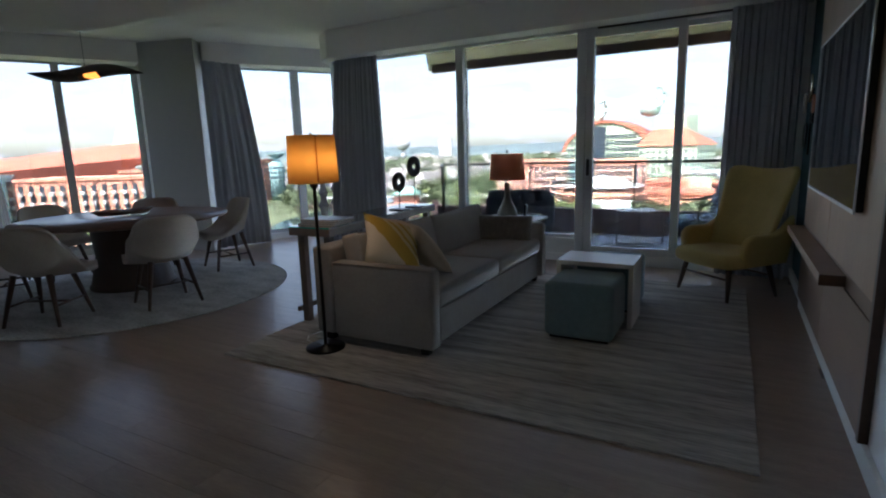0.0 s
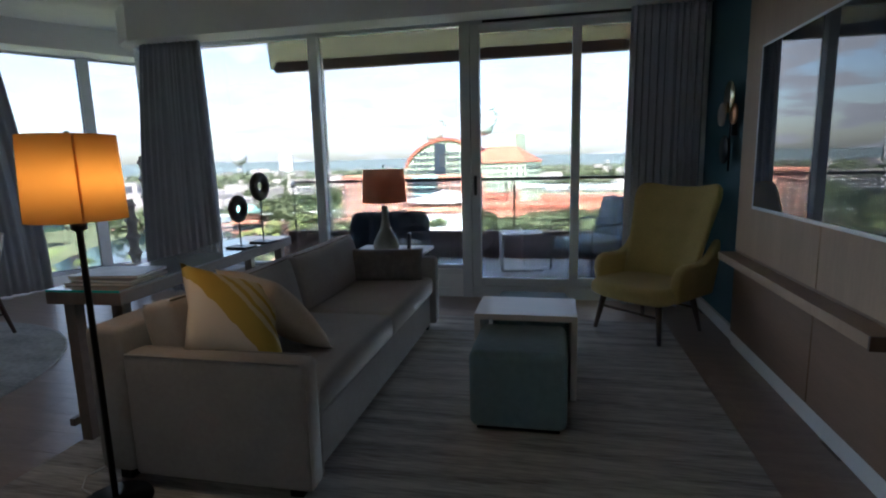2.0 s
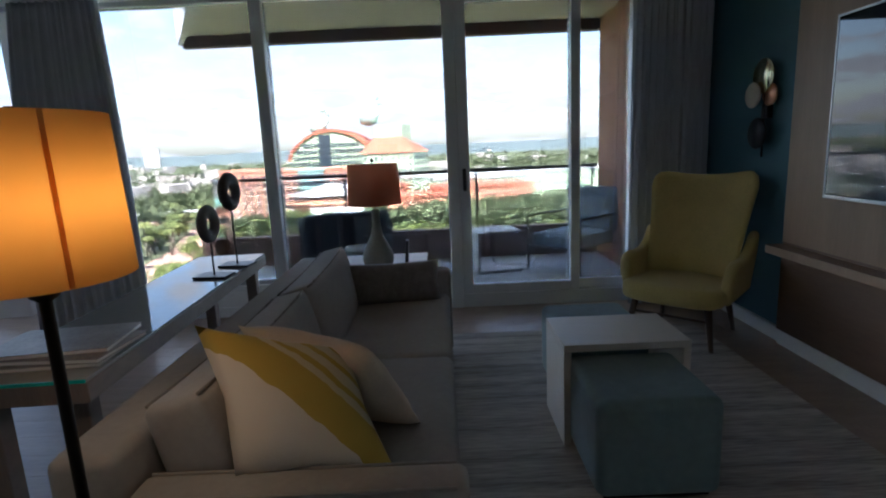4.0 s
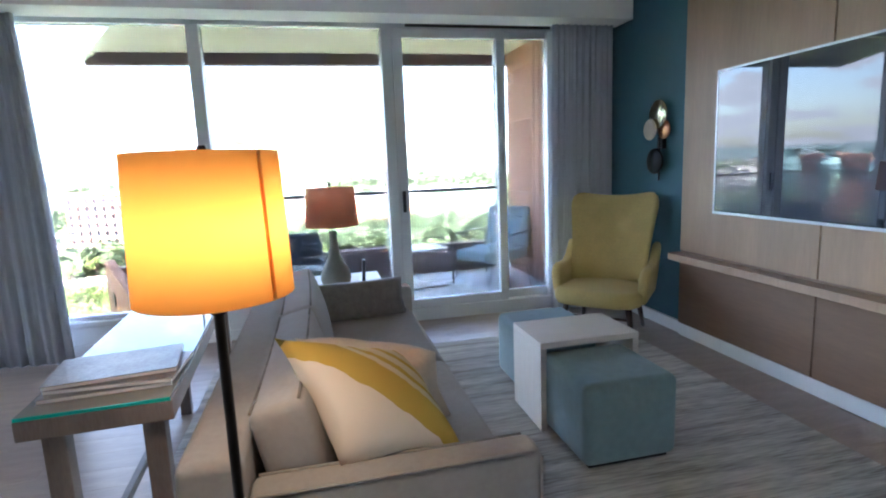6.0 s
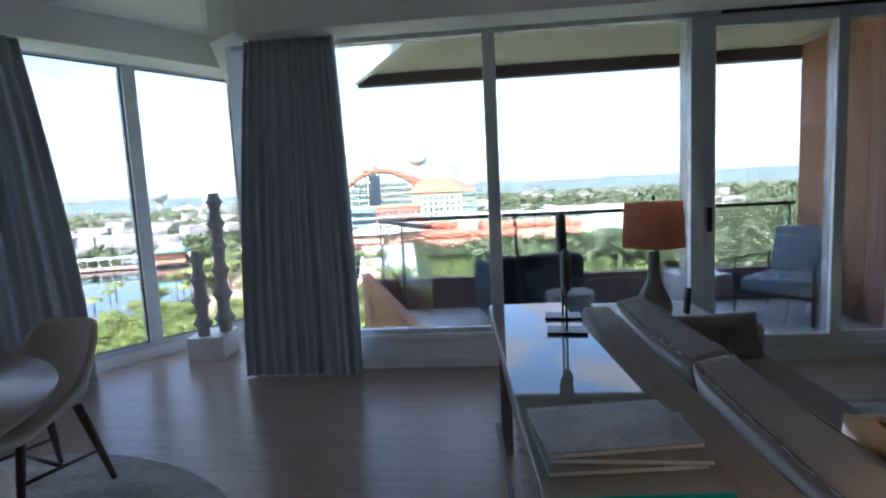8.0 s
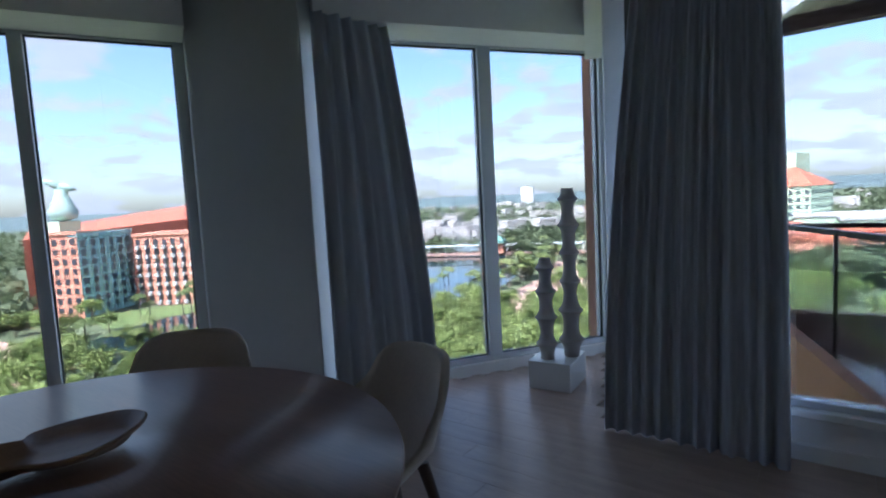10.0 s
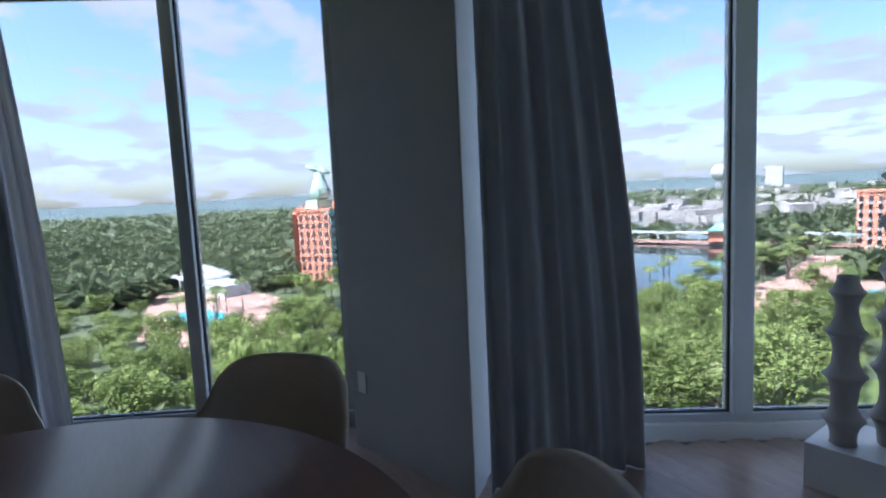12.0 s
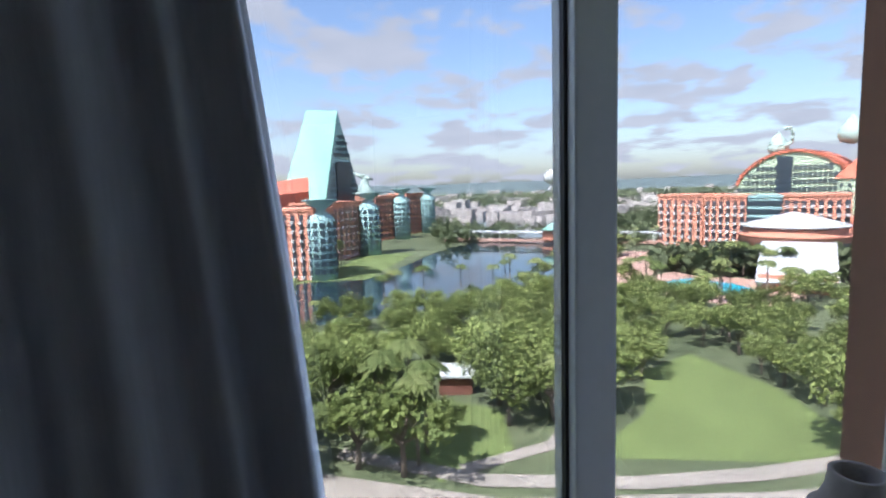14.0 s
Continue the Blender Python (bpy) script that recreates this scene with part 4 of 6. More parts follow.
def dining_chair():
    dc = thing("dining_chair", pose(0, 0, 0), "beige tweed shell dining chair with dark wooden legs", "dining chair", "chairs round the dining table")
    # local: front is -y; one bent shell from seat to back
    nu, nv = 18, 26
    bm = bmesh.new()
    sides = []
    prof = []
    for j in range(nv + 1):
        v = j / nv
        if v < 0.45:
            k = v / 0.45
            prof.append((-0.29 + 0.46 * k, 0.455 - 0.025 * math.sin(math.pi * k), 0.275 + 0.02 * k))
        else:
            k = (v - 0.45) / 0.55
            prof.append((0.17 + 0.06 * math.sin(k * 1.4) + 0.07 * k, 0.455 + 0.39 * k ** 1.15, 0.295 - 0.03 * k ** 2))
    for s in (0, 1):
        g = []
        for j, (y, z, w) in enumerate(prof):
            v = j / nv
            row = []
            rise = math.exp(-((v - 0.50) / 0.22) ** 2)
            for i in range(nu + 1):
                u = 2 * i / nu - 1
                up = 0.13 * rise * abs(u) ** 2.6
                fw = -0.11 * abs(u) ** 2.2 * (1 if v > 0.45 else v / 0.45)
                th = 0.010 if s == 0 else -0.03 - 0.035 * max(0, 1 - v / .6)
                tz, ty = (th, 0) if v < 0.4 else (th * 0.2, -th)
                row.append(bm.verts.new((u * w * (1 + 0.06 * rise), y + fw + ty, z + up + tz - 0.075 * abs(u) ** 6 * max(0, (v - 0.7) / 0.3) ** 2)))
            g.append(row)
        sides.append(g)
        for j in range(nv):
            for i in range(nu):
                f = (g[j][i], g[j][i + 1], g[j + 1][i + 1], g[j + 1][i])
                bm.faces.new(f if s == 0 else f[::-1])
    a, b = sides
    for j in range(nv):
        bm.faces.new((a[j + 1][0], a[j][0], b[j][0], b[j + 1][0]))
        bm.faces.new((a[j][nu], a[j + 1][nu], b[j + 1][nu], b[j][nu]))
    for i in range(nu):
        bm.faces.new((a[nv][i], a[nv][i + 1], b[nv][i + 1], b[nv][i])[::-1])
        bm.faces.new((a[0][i], a[0][i + 1], b[0][i + 1], b[0][i]))
    bmesh.ops.recalc_face_normals(bm, faces=bm.faces)
    part("shell", mesh_of(bm, "shell", M_SHELL, True), dc)
    for sx in (-1, 1):
        for sy in (-1, 1):
            bm = bmesh.new()
            add_tube(bm, (sx * 0.235, sy * 0.22 + .02, 0), (sx * 0.15, sy * 0.13 + .02, 0.43), 0.014, 0.025, 10)
            part("leg", mesh_of(bm, "leg", M_LEG), dc)
        bm = bmesh.new()
        add_tube(bm, (sx * 0.2, -0.165, 0.17), (sx * 0.2, 0.205, 0.17), 0.010, 0.010, 8)
        part("stretcher", mesh_of(bm, "stretcher", M_LEG), dc)
    bm = bmesh.new()
    add_tube(bm, (-0.2, 0.02, 0.17), (0.2, 0.02, 0.17), 0.010, 0.010, 8)
    part("cross_stretcher", mesh_of(bm, "cross_stretcher", M_LEG), dc)
    return dc


def chair_pose(deg, r, turn=0):
    a = radians(deg)
    return pose(TC[0] + r * math.cos(a), TC[1] + r * math.sin(a), 0.013, 0, 0, deg - 90 + turn)


CHAIRS = [(-17, 1.10, 0), (-61.5, 1.27, 0), (76, 1.07, -6), (134, 1.12, 0), (186, 1.22, 0), (237, 1.08, 0)]
first_chair = dining_chair()
first_chair.matrix_basis = chair_pose(*CHAIRS[0])
for c in CHAIRS[1:]:
    copy_thing(first_chair, chair_pose(*c))


def tray():
    """A free-form carved bowl: a wide lobe with a tail."""
    bm = bmesh.new()
    n = 40
    rings = []
    for f, z in ((1.0, 0.055), (0.97, 0.06), (0.80, 0.022), (0.4, 0.012), (0.0, 0.010)):
        ring = []
        for k in range(n):
            a = 2 * math.pi * k / n
            r = 0.17 + 0.05 * math.cos(a - 0.5) + 0.24 * max(0, math.cos(a - 3.5)) ** 14 - 0.05 * math.exp(-((a - 2.3) / 0.35) ** 2)
            ring.append(bm.verts.new((1.25 * r * f * math.cos(a), r * f * math.sin(a), z + (0.015 * math.cos(2 * a) if f > 0.9 else 0))))
        rings.append(ring)
    for a, b in zip(rings, rings[1:]):
        for k in range(n):
            bm.faces.new((a[k], a[(k + 1) % n], b[(k + 1) % n], b[k]))
    bmesh.ops.remove_doubles(bm, verts=bm.verts, dist=1e-5)
    bmesh.ops.recalc_face_normals(bm, faces=bm.faces)
    ob = tagged(new("wooden_tray", mesh_of(bm, "wooden_tray", M_TRAY, True)), "shallow free-form carved wooden tray on the dining table", "tray")
    sol = ob.modifiers.new("thickness", "SOLIDIFY"); sol.thickness = 0.010; sol.offset = 1
    ob.matrix_basis = pose(-4.71, 3.80, 0.762, 0, 0, 72) @ Matrix.Diagonal((0.9, 0.98, 0.9, 1))


tray()


def pendant():
    """A leaf-like wavy pendant shade with a glowing lamp inside."""
    pl = thing("pendant_lamp", pose(TC[0] - .45, TC[1] + .05, 2.30) @ Matrix.Diagonal((0.62, 0.62, 0.8, 1)), "dark wavy leaf-shaped pendant lamp with warm glow", "pendant lamp")
    bm = bmesh.new()
    n, k = 30, 14
    vs = []
    for i in range(n + 1):
        u = 2 * i / n - 1
        w = 0.20 * (1 - abs(u) ** 2.2) + 0.012
        h = 0.085 * (1 - abs(u) ** 2.0) + 0.006
        vs.append([bm.verts.new((u * 0.95, w * math.cos(math.pi * 2 * j / k), 0.04 * math.sin(3.4 * u) + h * math.sin(math.pi * 2 * j / k))) for j in range(k)])
    for i in range(n):
        for j in range(k):
            if abs(i - 16) <= 2 and j in (8, 9, 10):
                continue
            bm.faces.new((vs[i][j], vs[i][(j + 1) % k], vs[i + 1][(j + 1) % k], vs[i + 1][j]))
    part("shade", mesh_of(bm, "shade", M_STONE, True), pl, pose(0, 0, 0, 0, 0, 35))
    bm = bmesh.new()
    add_tube(bm, (0, 0, 0.05), (0, 0, (H_CEIL - 2.30) / 0.8), 0.004, 0.004, 8)
    part("cord", mesh_of(bm, "cord", M_BLACK), pl)
    g = bpy.data.materials.new("warm_diffuser"); g.use_nodes = True
    b = g.node_tree.nodes["Principled BSDF"]
    b.inputs["Base Color"].default_value = (0.8, 0.4, 0.1, 1)
    b.inputs["Emission Color"].default_value, b.inputs["Emission Strength"].default_value = (1.0, 0.30, 0.05, 1), 0.035
    part("diffuser", lathe_mesh("diffuser", [(0.02, -0.055), (0.10, -0.04), (0.11, 0.0), (0.06, 0.05)], g, 24), pl, pose(0.08, 0.05, -0.02, 0, 0, 35) @ Matrix.Diagonal((1.1, 1.3, 1.0, 1)))


pendant()

# pedestal and the two jointed sculptures
ped = tagged(new("pedestal", box_mesh("pedestal", (0, 0, 0), (0.33, 0.40, 0.216), M_PEDESTAL, 0.003)), "low white lacquered pedestal block on the floor", "pedestal")
ped.matrix_basis = pose(-4.79, 6.855, 0, 0, 0, 6)


def totem(x, y, h, cells, r, seed):
    """A tall turned stem with flared joints, like stacked spools."""
    rnd = random.Random(seed)
    prof = [(r * .55, 0), (r * .62, 0.004)]
    z = 0.0
    for k in range(cells):
        c = h / cells * (1.0 + 0.15 * (cells / 2 - k) / cells)
        w = r * (1.0 - 0.22 * k / cells) * rnd.uniform(0.95, 1.08)
        if z + c > h or k == cells - 1:
            c = h - z
        for f, q in ((0.08, 0.60), (0.25, 0.62), (0.42, 0.74), (0.52, 0.90), (0.565, 1.0), (0.60, 0.96), (0.66, 0.80), (0.80, 0.64), (0.96, 0.58)):
            prof.append((w * q, z + c * f))
        z += c
    prof += [(prof[-1][0], h), (prof[-1][0] * .8, h), (prof[-1][0] * .75, h - 0.05), (0.001, h - 0.05)]
    ob = tagged(new("totem_sculpture", lathe_mesh("totem_sculpture", prof, M_SCULPT, 36)), "taupe jointed totem sculpture standing on the pedestal", "sculpture", "totem sculptures")
    ob.matrix_basis = pose(x, y, 0.216)


totem(-4.68, 6.97, 0.785, 4, 0.088, 1)
totem(-4.545, 7.12, 1.305, 6, 0.092, 2)
cab = thing("teal_cabinet", pose(-7.08, 2.58, 0, 0, 0, 62), "low teal lacquered cabinet beside the dining window", "cabinet")
part("body", box_mesh("body", (-0.3, -0.22, 0.06), (0.3, 0.22, 0.80), M_TEAL, 0.01), cab)
part("plinth", box_mesh("plinth", (-0.27, -0.2, 0.0), (0.27, 0.2, 0.061), M_BLACK, 0.003), cab)

# ---- balcony ----
structure("balcony_floor", prism_mesh("balcony_floor", [(-2.5, 6.79), (-3.45, 8.6), (1.5, 8.6), (1.5, 6.79)], -0.25, 0.06, M_BALFLOOR), "grey balcony floor")
structure("balcony_soffit", prism_mesh("balcony_soffit", [(-2.45, 6.82), (-3.42, 8.45), (1.6, 8.45), (1.6, 6.82)], 2.78, 3.05, M_SLAB), "beige underside of the balcony above")
structure("balcony_fascia", prism_mesh("balcony_fascia", [(-3.42, 8.45), (-3.45, 8.58), (1.6, 8.58), (1.6, 8.45)], 2.66, 3.3, M_FASCIA), "dark brown balcony fascia")
structure("balcony_fascia_side", prism_mesh("balcony_fascia_side", [(-2.45, 6.82), (-3.42, 8.45), (-3.46, 8.42), (-2.60, 6.82)], 2.68, 3.3, M_WHITE), "pale slanted balcony edge")
structure("balcony_wall", box_mesh("balcony_wall", (1.36, 6.91, -0.25), (1.6, 8.44, 2.78), M_STUCCO), "terracotta stucco balcony side wall")
structure("parapet", box_mesh("parapet", (-3.40, 8.46, -0.3), (1.36, 8.60, 0.42), M_PARAPET, 0.01), "brown low balcony parapet")
# sloping side fin with a scupper
bm = bmesh.new()
d0, d1 = Vector((-2.55, 6.85)), Vector((-3.46, 8.62))
nrm = Vector(((d1 - d0).y, -(d1 - d0).x)).normalized() * 0.10
quad = [(d0, 0.20), (d1, 0.50)]
lo = [bm.verts.new((*(p + o), -0.7)) for p, _ in quad for o in (Vector((0, 0)), -nrm)]
hi = [bm.verts.new((*(p + o), z)) for p, z in quad for o in (Vector((0, 0)), -nrm)]
for f in ((0, 1, 3, 2),):
    bm.faces.new([lo[k] for k in f]); bm.faces.new([hi[k] for k in f[::-1]])
for a, b in ((0, 1), (1, 3), (3, 2), (2, 0)):
    bm.faces.new((lo[a], lo[b], hi[b], hi[a]))
bmesh.ops.recalc_face_normals(bm, faces=bm.faces)
structure("balcony_fin", mesh_of(bm, "balcony_fin", M_STUCCO), "sloping terracotta balcony side wall")
structure("scupper", box_mesh("scupper", (-0.06, -0.01, -0.07), (0.06, 0.01, 0.07), M_GASKET, 0.004), "small dark square drain opening", Matrix.Translation((*(d0.lerp(d1, 0.78) - nrm * 1.04), 0.12)) @ pose(0, 0, 0, 0, 0, math.degrees(math.atan2((d1 - d0).y, (d1 - d0).x))))
rail = thing("balcony_railing", pose(0, 0, 0), "dark metal balcony handrail with glass panels", "railing")
bm = bmesh.new()
for a, b in (((-3.28, 8.50, 1.12), (1.36, 8.50, 1.12)), ((-3.28, 8.50, 1.12), (-2.55, 7.10, 1.12))):
    a, b = Vector(a), Vector(b)
    ang = math.degrees(math.atan2((b - a).y, (b - a).x))
    add_box(bm, (0, -0.025, -0.02), ((b - a).length, 0.025, 0.02), 0.004, m=Matrix.Translation(a) @ pose(0, 0, 0, 0, 0, ang))
part("handrail", mesh_of(bm, "handrail", M_BLACK), rail)
for x, y, z in ((-3.27, 8.48, 0.4), (-2.90, 7.77, 0.1), (-1.7, 8.5, 0.42), (-0.1, 8.5, 0.42), (1.3, 8.5, 0.42)):
    bm = bmesh.new()
    add_tube(bm, (x, y, z), (x, y, 1.11), 0.014, 0.014, 8)
    part("post", mesh_of(bm, "post", M_BLACK), rail)
g = part("glass_panel", box_mesh("glass_panel", (-3.26, 8.494, 0.46), (1.35, 8.504, 1.08), M_RAILGLASS), rail)
g.visible_shadow = False
g = part("glass_panel", box_mesh("glass_panel", (0, -0.005, 0.30), (1.55, 0.005, 1.08), M_RAILGLASS), rail, along((-3.27, 8.46), (-2.56, 7.12)))
g.visible_shadow = False


def outdoor_sofa():
    os_ = thing("outdoor_armchair", pose(-1.62, 7.85, 0.06, 0, 0, 195), "navy woven outdoor armchair on the balcony", "armchair")
    part("seat", box_mesh("seat", (-0.42, -0.38, 0.08), (0.42, 0.34, 0.36), M_OUTSEAT, 0.04, 3, True), os_)
    part("backrest", box_mesh("backrest", (-0.45, 0.24, 0.10), (0.45, 0.40, 0.72), M_OUTSEAT, 0.06, 3, True), os_)
    for s in (-1, 1):
        part("arm", box_mesh("arm", (s * .43 - .06, -0.38, 0.10), (s * .43 + .06, 0.30, 0.62), M_OUTSEAT, 0.04, 3, True), os_)
    part("foot", box_mesh("foot", (-0.38, -0.34, 0), (0.38, 0.3, 0.09), M_BLACK), os_)


outdoor_sofa()
dr = tagged(new("drum_table", lathe_mesh("drum_table", [(0.13, 0), (0.17, 0.08), (0.215, 0.28), (0.222, 0.40), (0.21, 0.412)], M_BALC, 36)), "round grey drum side table on the balcony", "side table")
dr.matrix_basis = pose(-1.30, 7.20, 0.06)


def white_c_table():
    wt = thing("outdoor_side_table", pose(0.02, 7.75, 0.06, 0, 0, 10), "white bent-metal side table on the balcony", "side table")
    part("top", box_mesh("top", (-0.2, -0.2, 0.42), (0.26, 0.2, 0.45), M_WHITE, 0.01), wt)
    part("foot", box_mesh("foot", (-0.2, -0.2, 0.0), (0.26, 0.2, 0.03), M_WHITE, 0.01), wt)
    part("side", box_mesh("side", (-0.23, -0.2, 0.0), (-0.2005, 0.2, 0.45), M_WHITE, 0.008), wt)


white_c_table()


def lounge_chair():
    lc = thing("outdoor_lounge_chair", pose(0.90, 7.72, 0.06, 0, 0, -50), "black metal outdoor lounge chair with pale blue cushions", "lounge chair")
    part("seat", box_mesh("seat", (-0.3, -0.38, 0.26), (0.3, 0.28, 0.40), M_OUTCUSH, 0.04, 3, True), lc)
    bm = bmesh.new()
    add_box(bm, (-0.3, -0.07, 0), (0.3, 0.07, 0.50), 0.045, 3)
    bmesh.ops.transform(bm, matrix=pose(0, 0.30, 0.36, -16, 0, 0), verts=bm.verts)
    part("backrest", mesh_of(bm, "backrest", M_OUTCUSH, True), lc)
    for s in (-1, 1):
        bm = bmesh.new()
        pts = [(s * .34, -.38, 0), (s * .34, -.38, .58), (s * .34, .34, .58), (s * .34, .34, 0)]
        for a, b in zip(pts, pts[1:]):
            add_tube(bm, a, b, 0.013, 0.013, 8)
        part("side_frame", mesh_of(bm, "side_frame", M_BLACK), lc)
    bm = bmesh.new()
    add_tube(bm, (-.34, -.36, .25), (.34, -.36, .25), 0.012, 0.012, 8)
    add_tube(bm, (-.34, .32, .25), (.34, .32, .25), 0.012, 0.012, 8)
    part("crossbar", mesh_of(bm, "crossbar", M_BLACK), lc)


lounge_chair()
# terracotta strip of the facade outside the corner window
structure("facade_fin", prism_mesh("facade_fin", [(-4.84, 8.20), (-4.69, 8.20), (-4.56, 8.36), (-4.72, 8.52)], -0.6, 3.2, M_STUCCO), "terracotta facade fin outside the window")

# ---- outdoors ----
G = -26.0
EYE0 = (-4.0, 5.0)


def az(a, d):
    """The plan point d metres off, a degrees to the left of the main window's axis."""
    return (EYE0[0] - d * math.sin(radians(a)), EYE0[1] + d * math.cos(radians(a)))


def inside(pts, x, y):
    hit = False
    for (x0, y0), (x1, y1) in zip(pts, pts[1:] + pts[:1]):
        if (y0 > y) != (y1 > y) and x < (x1 - x0) * (y - y0) / (y1 - y0) + x0:
            hit = not hit
    return hit


structure("ground", prism_mesh("ground", [(4500 * math.cos(k * math.pi / 24), 4500 * math.sin(k * math.pi / 24)) for k in range(48)], G - 1, G, M_GROUND), "green wooded ground to the horizon")
LAKE = [(-118, 36), (-100, 60), (-90, 85), (-86, 115), (-90, 150), (-100, 180), (-120, 215), (-150, 232), (-180, 212), (-165, 165), (-143, 125), (-135, 105), (-146, 92), (-150, 70), (-140, 48)]
LAKE2 = [(-165, 238), (-150, 262), (-250, 400), (-400, 560), (-470, 520), (-330, 330), (-230, 255)]
LAWN = [(-30, 52), (-12, 66), (-11, 74), (-20, 84), (-34, 92), (-36, 80), (-30, 66)]
LAWN2 = [(-48, 40), (-38, 39), (-36, 48), (-44, 56), (-54, 52), (-56, 45)]
LAWN3 = [(-136, 108), (-146, 94), (-152, 68), (-150, 56), (-178, 60), (-160, 95), (-168, 120), (-190, 150), (-172, 160), (-150, 128)]
PLAZA = [(-78, 118), (-62, 112), (-70, 170), (-88, 214), (-100, 210), (-84, 160)]
POOL = [(-62, 150), (-48, 140), (-38, 141), (-36, 150), (-46, 158), (-58, 160)]
PLAZA2 = [(-70, 138), (-34, 130), (-28, 150), (-40, 168), (-66, 168)]
POOLW = [(-150, 8), (-128, 14), (-122, 22), (-140, 24), (-160, 16)]
PLAZAW = [(-190, 6), (-130, 2), (-112, 14), (-114, 30), (-150, 40), (-195, 30)]
for nm, pts, mt, z, lb in (("water_lake", LAKE, M_WATER, .10, "still dark lake water"), ("water_lake_far", LAKE2, M_WATER, .10, "still dark lake water"), ("ground_lawn", LAWN, M_LAWN, .05, "bright mown lawn"), ("ground_lawn_near", LAWN2, M_LAWN, .05, "bright mown lawn"), ("ground_lawn_shore", LAWN3, M_LAWN, .05, "bright lawn along the lake shore"), ("pavement_plaza", PLAZA, M_PINKPAVE, .07, "pink paved promenade"), ("pavement_pool", PLAZA2, M_PINKPAVE, .07, "pink paved pool deck"), ("water_pool", POOL, M_POOL, .12, "turquoise swimming pool"), ("pavement_west", PLAZAW, M_PINKPAVE, .07, "pink paved pool deck"), ("water_pool_west", POOLW, M_POOL, .12, "turquoise swimming pool")):
    structure(nm, prism_mesh(nm, pts, G - .5, G + z, mt), lb)


def ribbon(name, pts, w, z, mat, label):
    bm = bmesh.new()
    rows = []
    for k, p in enumerate(pts):
        a, b = Vector(pts[max(k - 1, 0)]), Vector(pts[min(k + 1, len(pts) - 1)])
        n = Vector((-(b - a).y, (b - a).x)).normalized() * w / 2
        rows.append([bm.verts.new((*(Vector(p) + s * n), G + z)) for s in (-1, 1)])
    for a, b in zip(rows, rows[1:]):
        bm.faces.new((a[0], a[1], b[1], b[0]))
    bmesh.ops.recalc_face_normals(bm, faces=bm.faces)
    structure(name, mesh_of(bm, name, mat), label)


ribbon("pavement_walk", [(-50, 36), (-35, 42), (-24, 51), (-16, 60), (-9, 70), (4, 84), (30, 110)], 2.2, 0.09, M_PATH, "pale concrete footpath")
ribbon("pavement_walk_inner", [(-38, 42), (-34, 52), (-36, 62), (-44, 70), (-60, 74), (-74, 84), (-70, 112)], 1.8, 0.08, M_PATH, "winding pale footpath")
ribbon("road", [(-60, 22), (-30, 38), (-12, 55), (4, 74), (40, 108), (120, 160)], 7.0, 0.02, M_PATH, "grey service road")


def add_windows(bm, p, q, z0, z1, rows, cols, w, h, proud, mat):
    """Rows of window boxes along the face p-q, standing a little proud of it."""
    m = along(p, q)
    ln = math.hypot(q[0] - p[0], q[1] - p[1])
    for r in range(rows):
        for c in range(cols):
            x = ln * (c + .5) / cols
            z = z0 + (z1 - z0) * (r + .5) / rows
            add_box(bm, (x - w / 2, -proud, z - h / 2), (x + w / 2, proud * .4, z + h / 2), m=m, mat=mat)


def block(ob, p, q, depth, z0, z1, mat, rows=0, cols=0, w=1.6, h=1.8, roof=None, balconies=False):
    """One wing of a building: wall body, flat roof rim, window rows and balconies, as parts of ob. The front runs p-q, the depth goes to its left."""
    m = along(p, q)
    ln = math.hypot(q[0] - p[0], q[1] - p[1])
    part("wall", box_mesh("wall", (0, 0, z0), (ln, depth, z1), mat), ob, m)
    part("roof", box_mesh("roof", (-.4, -.4, z1 + .004), (ln + .4, depth + .4, z1 + .9), roof or mat), ob, m)
    if rows:
        bm = bmesh.new()
        add_windows(bm, p, q, z0 + 1, z1 - .6, rows, cols, w, h, .12, 0)
        d = Vector((q[0] - p[0], q[1] - p[1])).normalized()
        nn = Vector((-d.y, d.x)) * depth
        side = max(2, int(cols * depth / ln))
        for a, b in (((p[0] + nn.x, p[1] + nn.y), p), (q, (q[0] + nn.x, q[1] + nn.y))):
            add_windows(bm, a, b, z0 + 1, z1 - .6, rows, side, w, h, .12, 0)
        tagged(part("window", mesh_of(bm, "window", M_DARKGLASS), ob), kind="stuff")
        if balconies:
            bm = bmesh.new()
            add_windows(bm, p, q, z0 - .5, z1 - 2.1, rows, cols, w * .8, 1.0, 1.0, 0)
            tagged(part("balcony", mesh_of(bm, "balcony", M_BALC), ob), kind="stuff")


def round_tower(ob, c, r, z1):
    part("tower", lathe_mesh("tower", [(r, G), (r, z1 - 1.5), (r * .8, z1), (r * .35, z1 + 1.5), (r * .45, z1 + 2.5), (r * 1.25, z1 + 5), (r * 1.3, z1 + 5.4)], M_AQUA, 20), ob, pose(c[0], c[1], 0))
    bm = bmesh.new()
    for k in range(7):
        for j in range(12):
            a = j * math.pi / 6
            add_box(bm, (r - .1, -.7, 0), (r + .12, .7, 1.6), m=pose(c[0], c[1], G + 2 + k * (z1 - G - 3) / 7, 0, 0, math.degrees(a)))
    tagged(part("tower_window", mesh_of(bm, "tower_window", M_DARKGLASS), ob), kind="stuff")


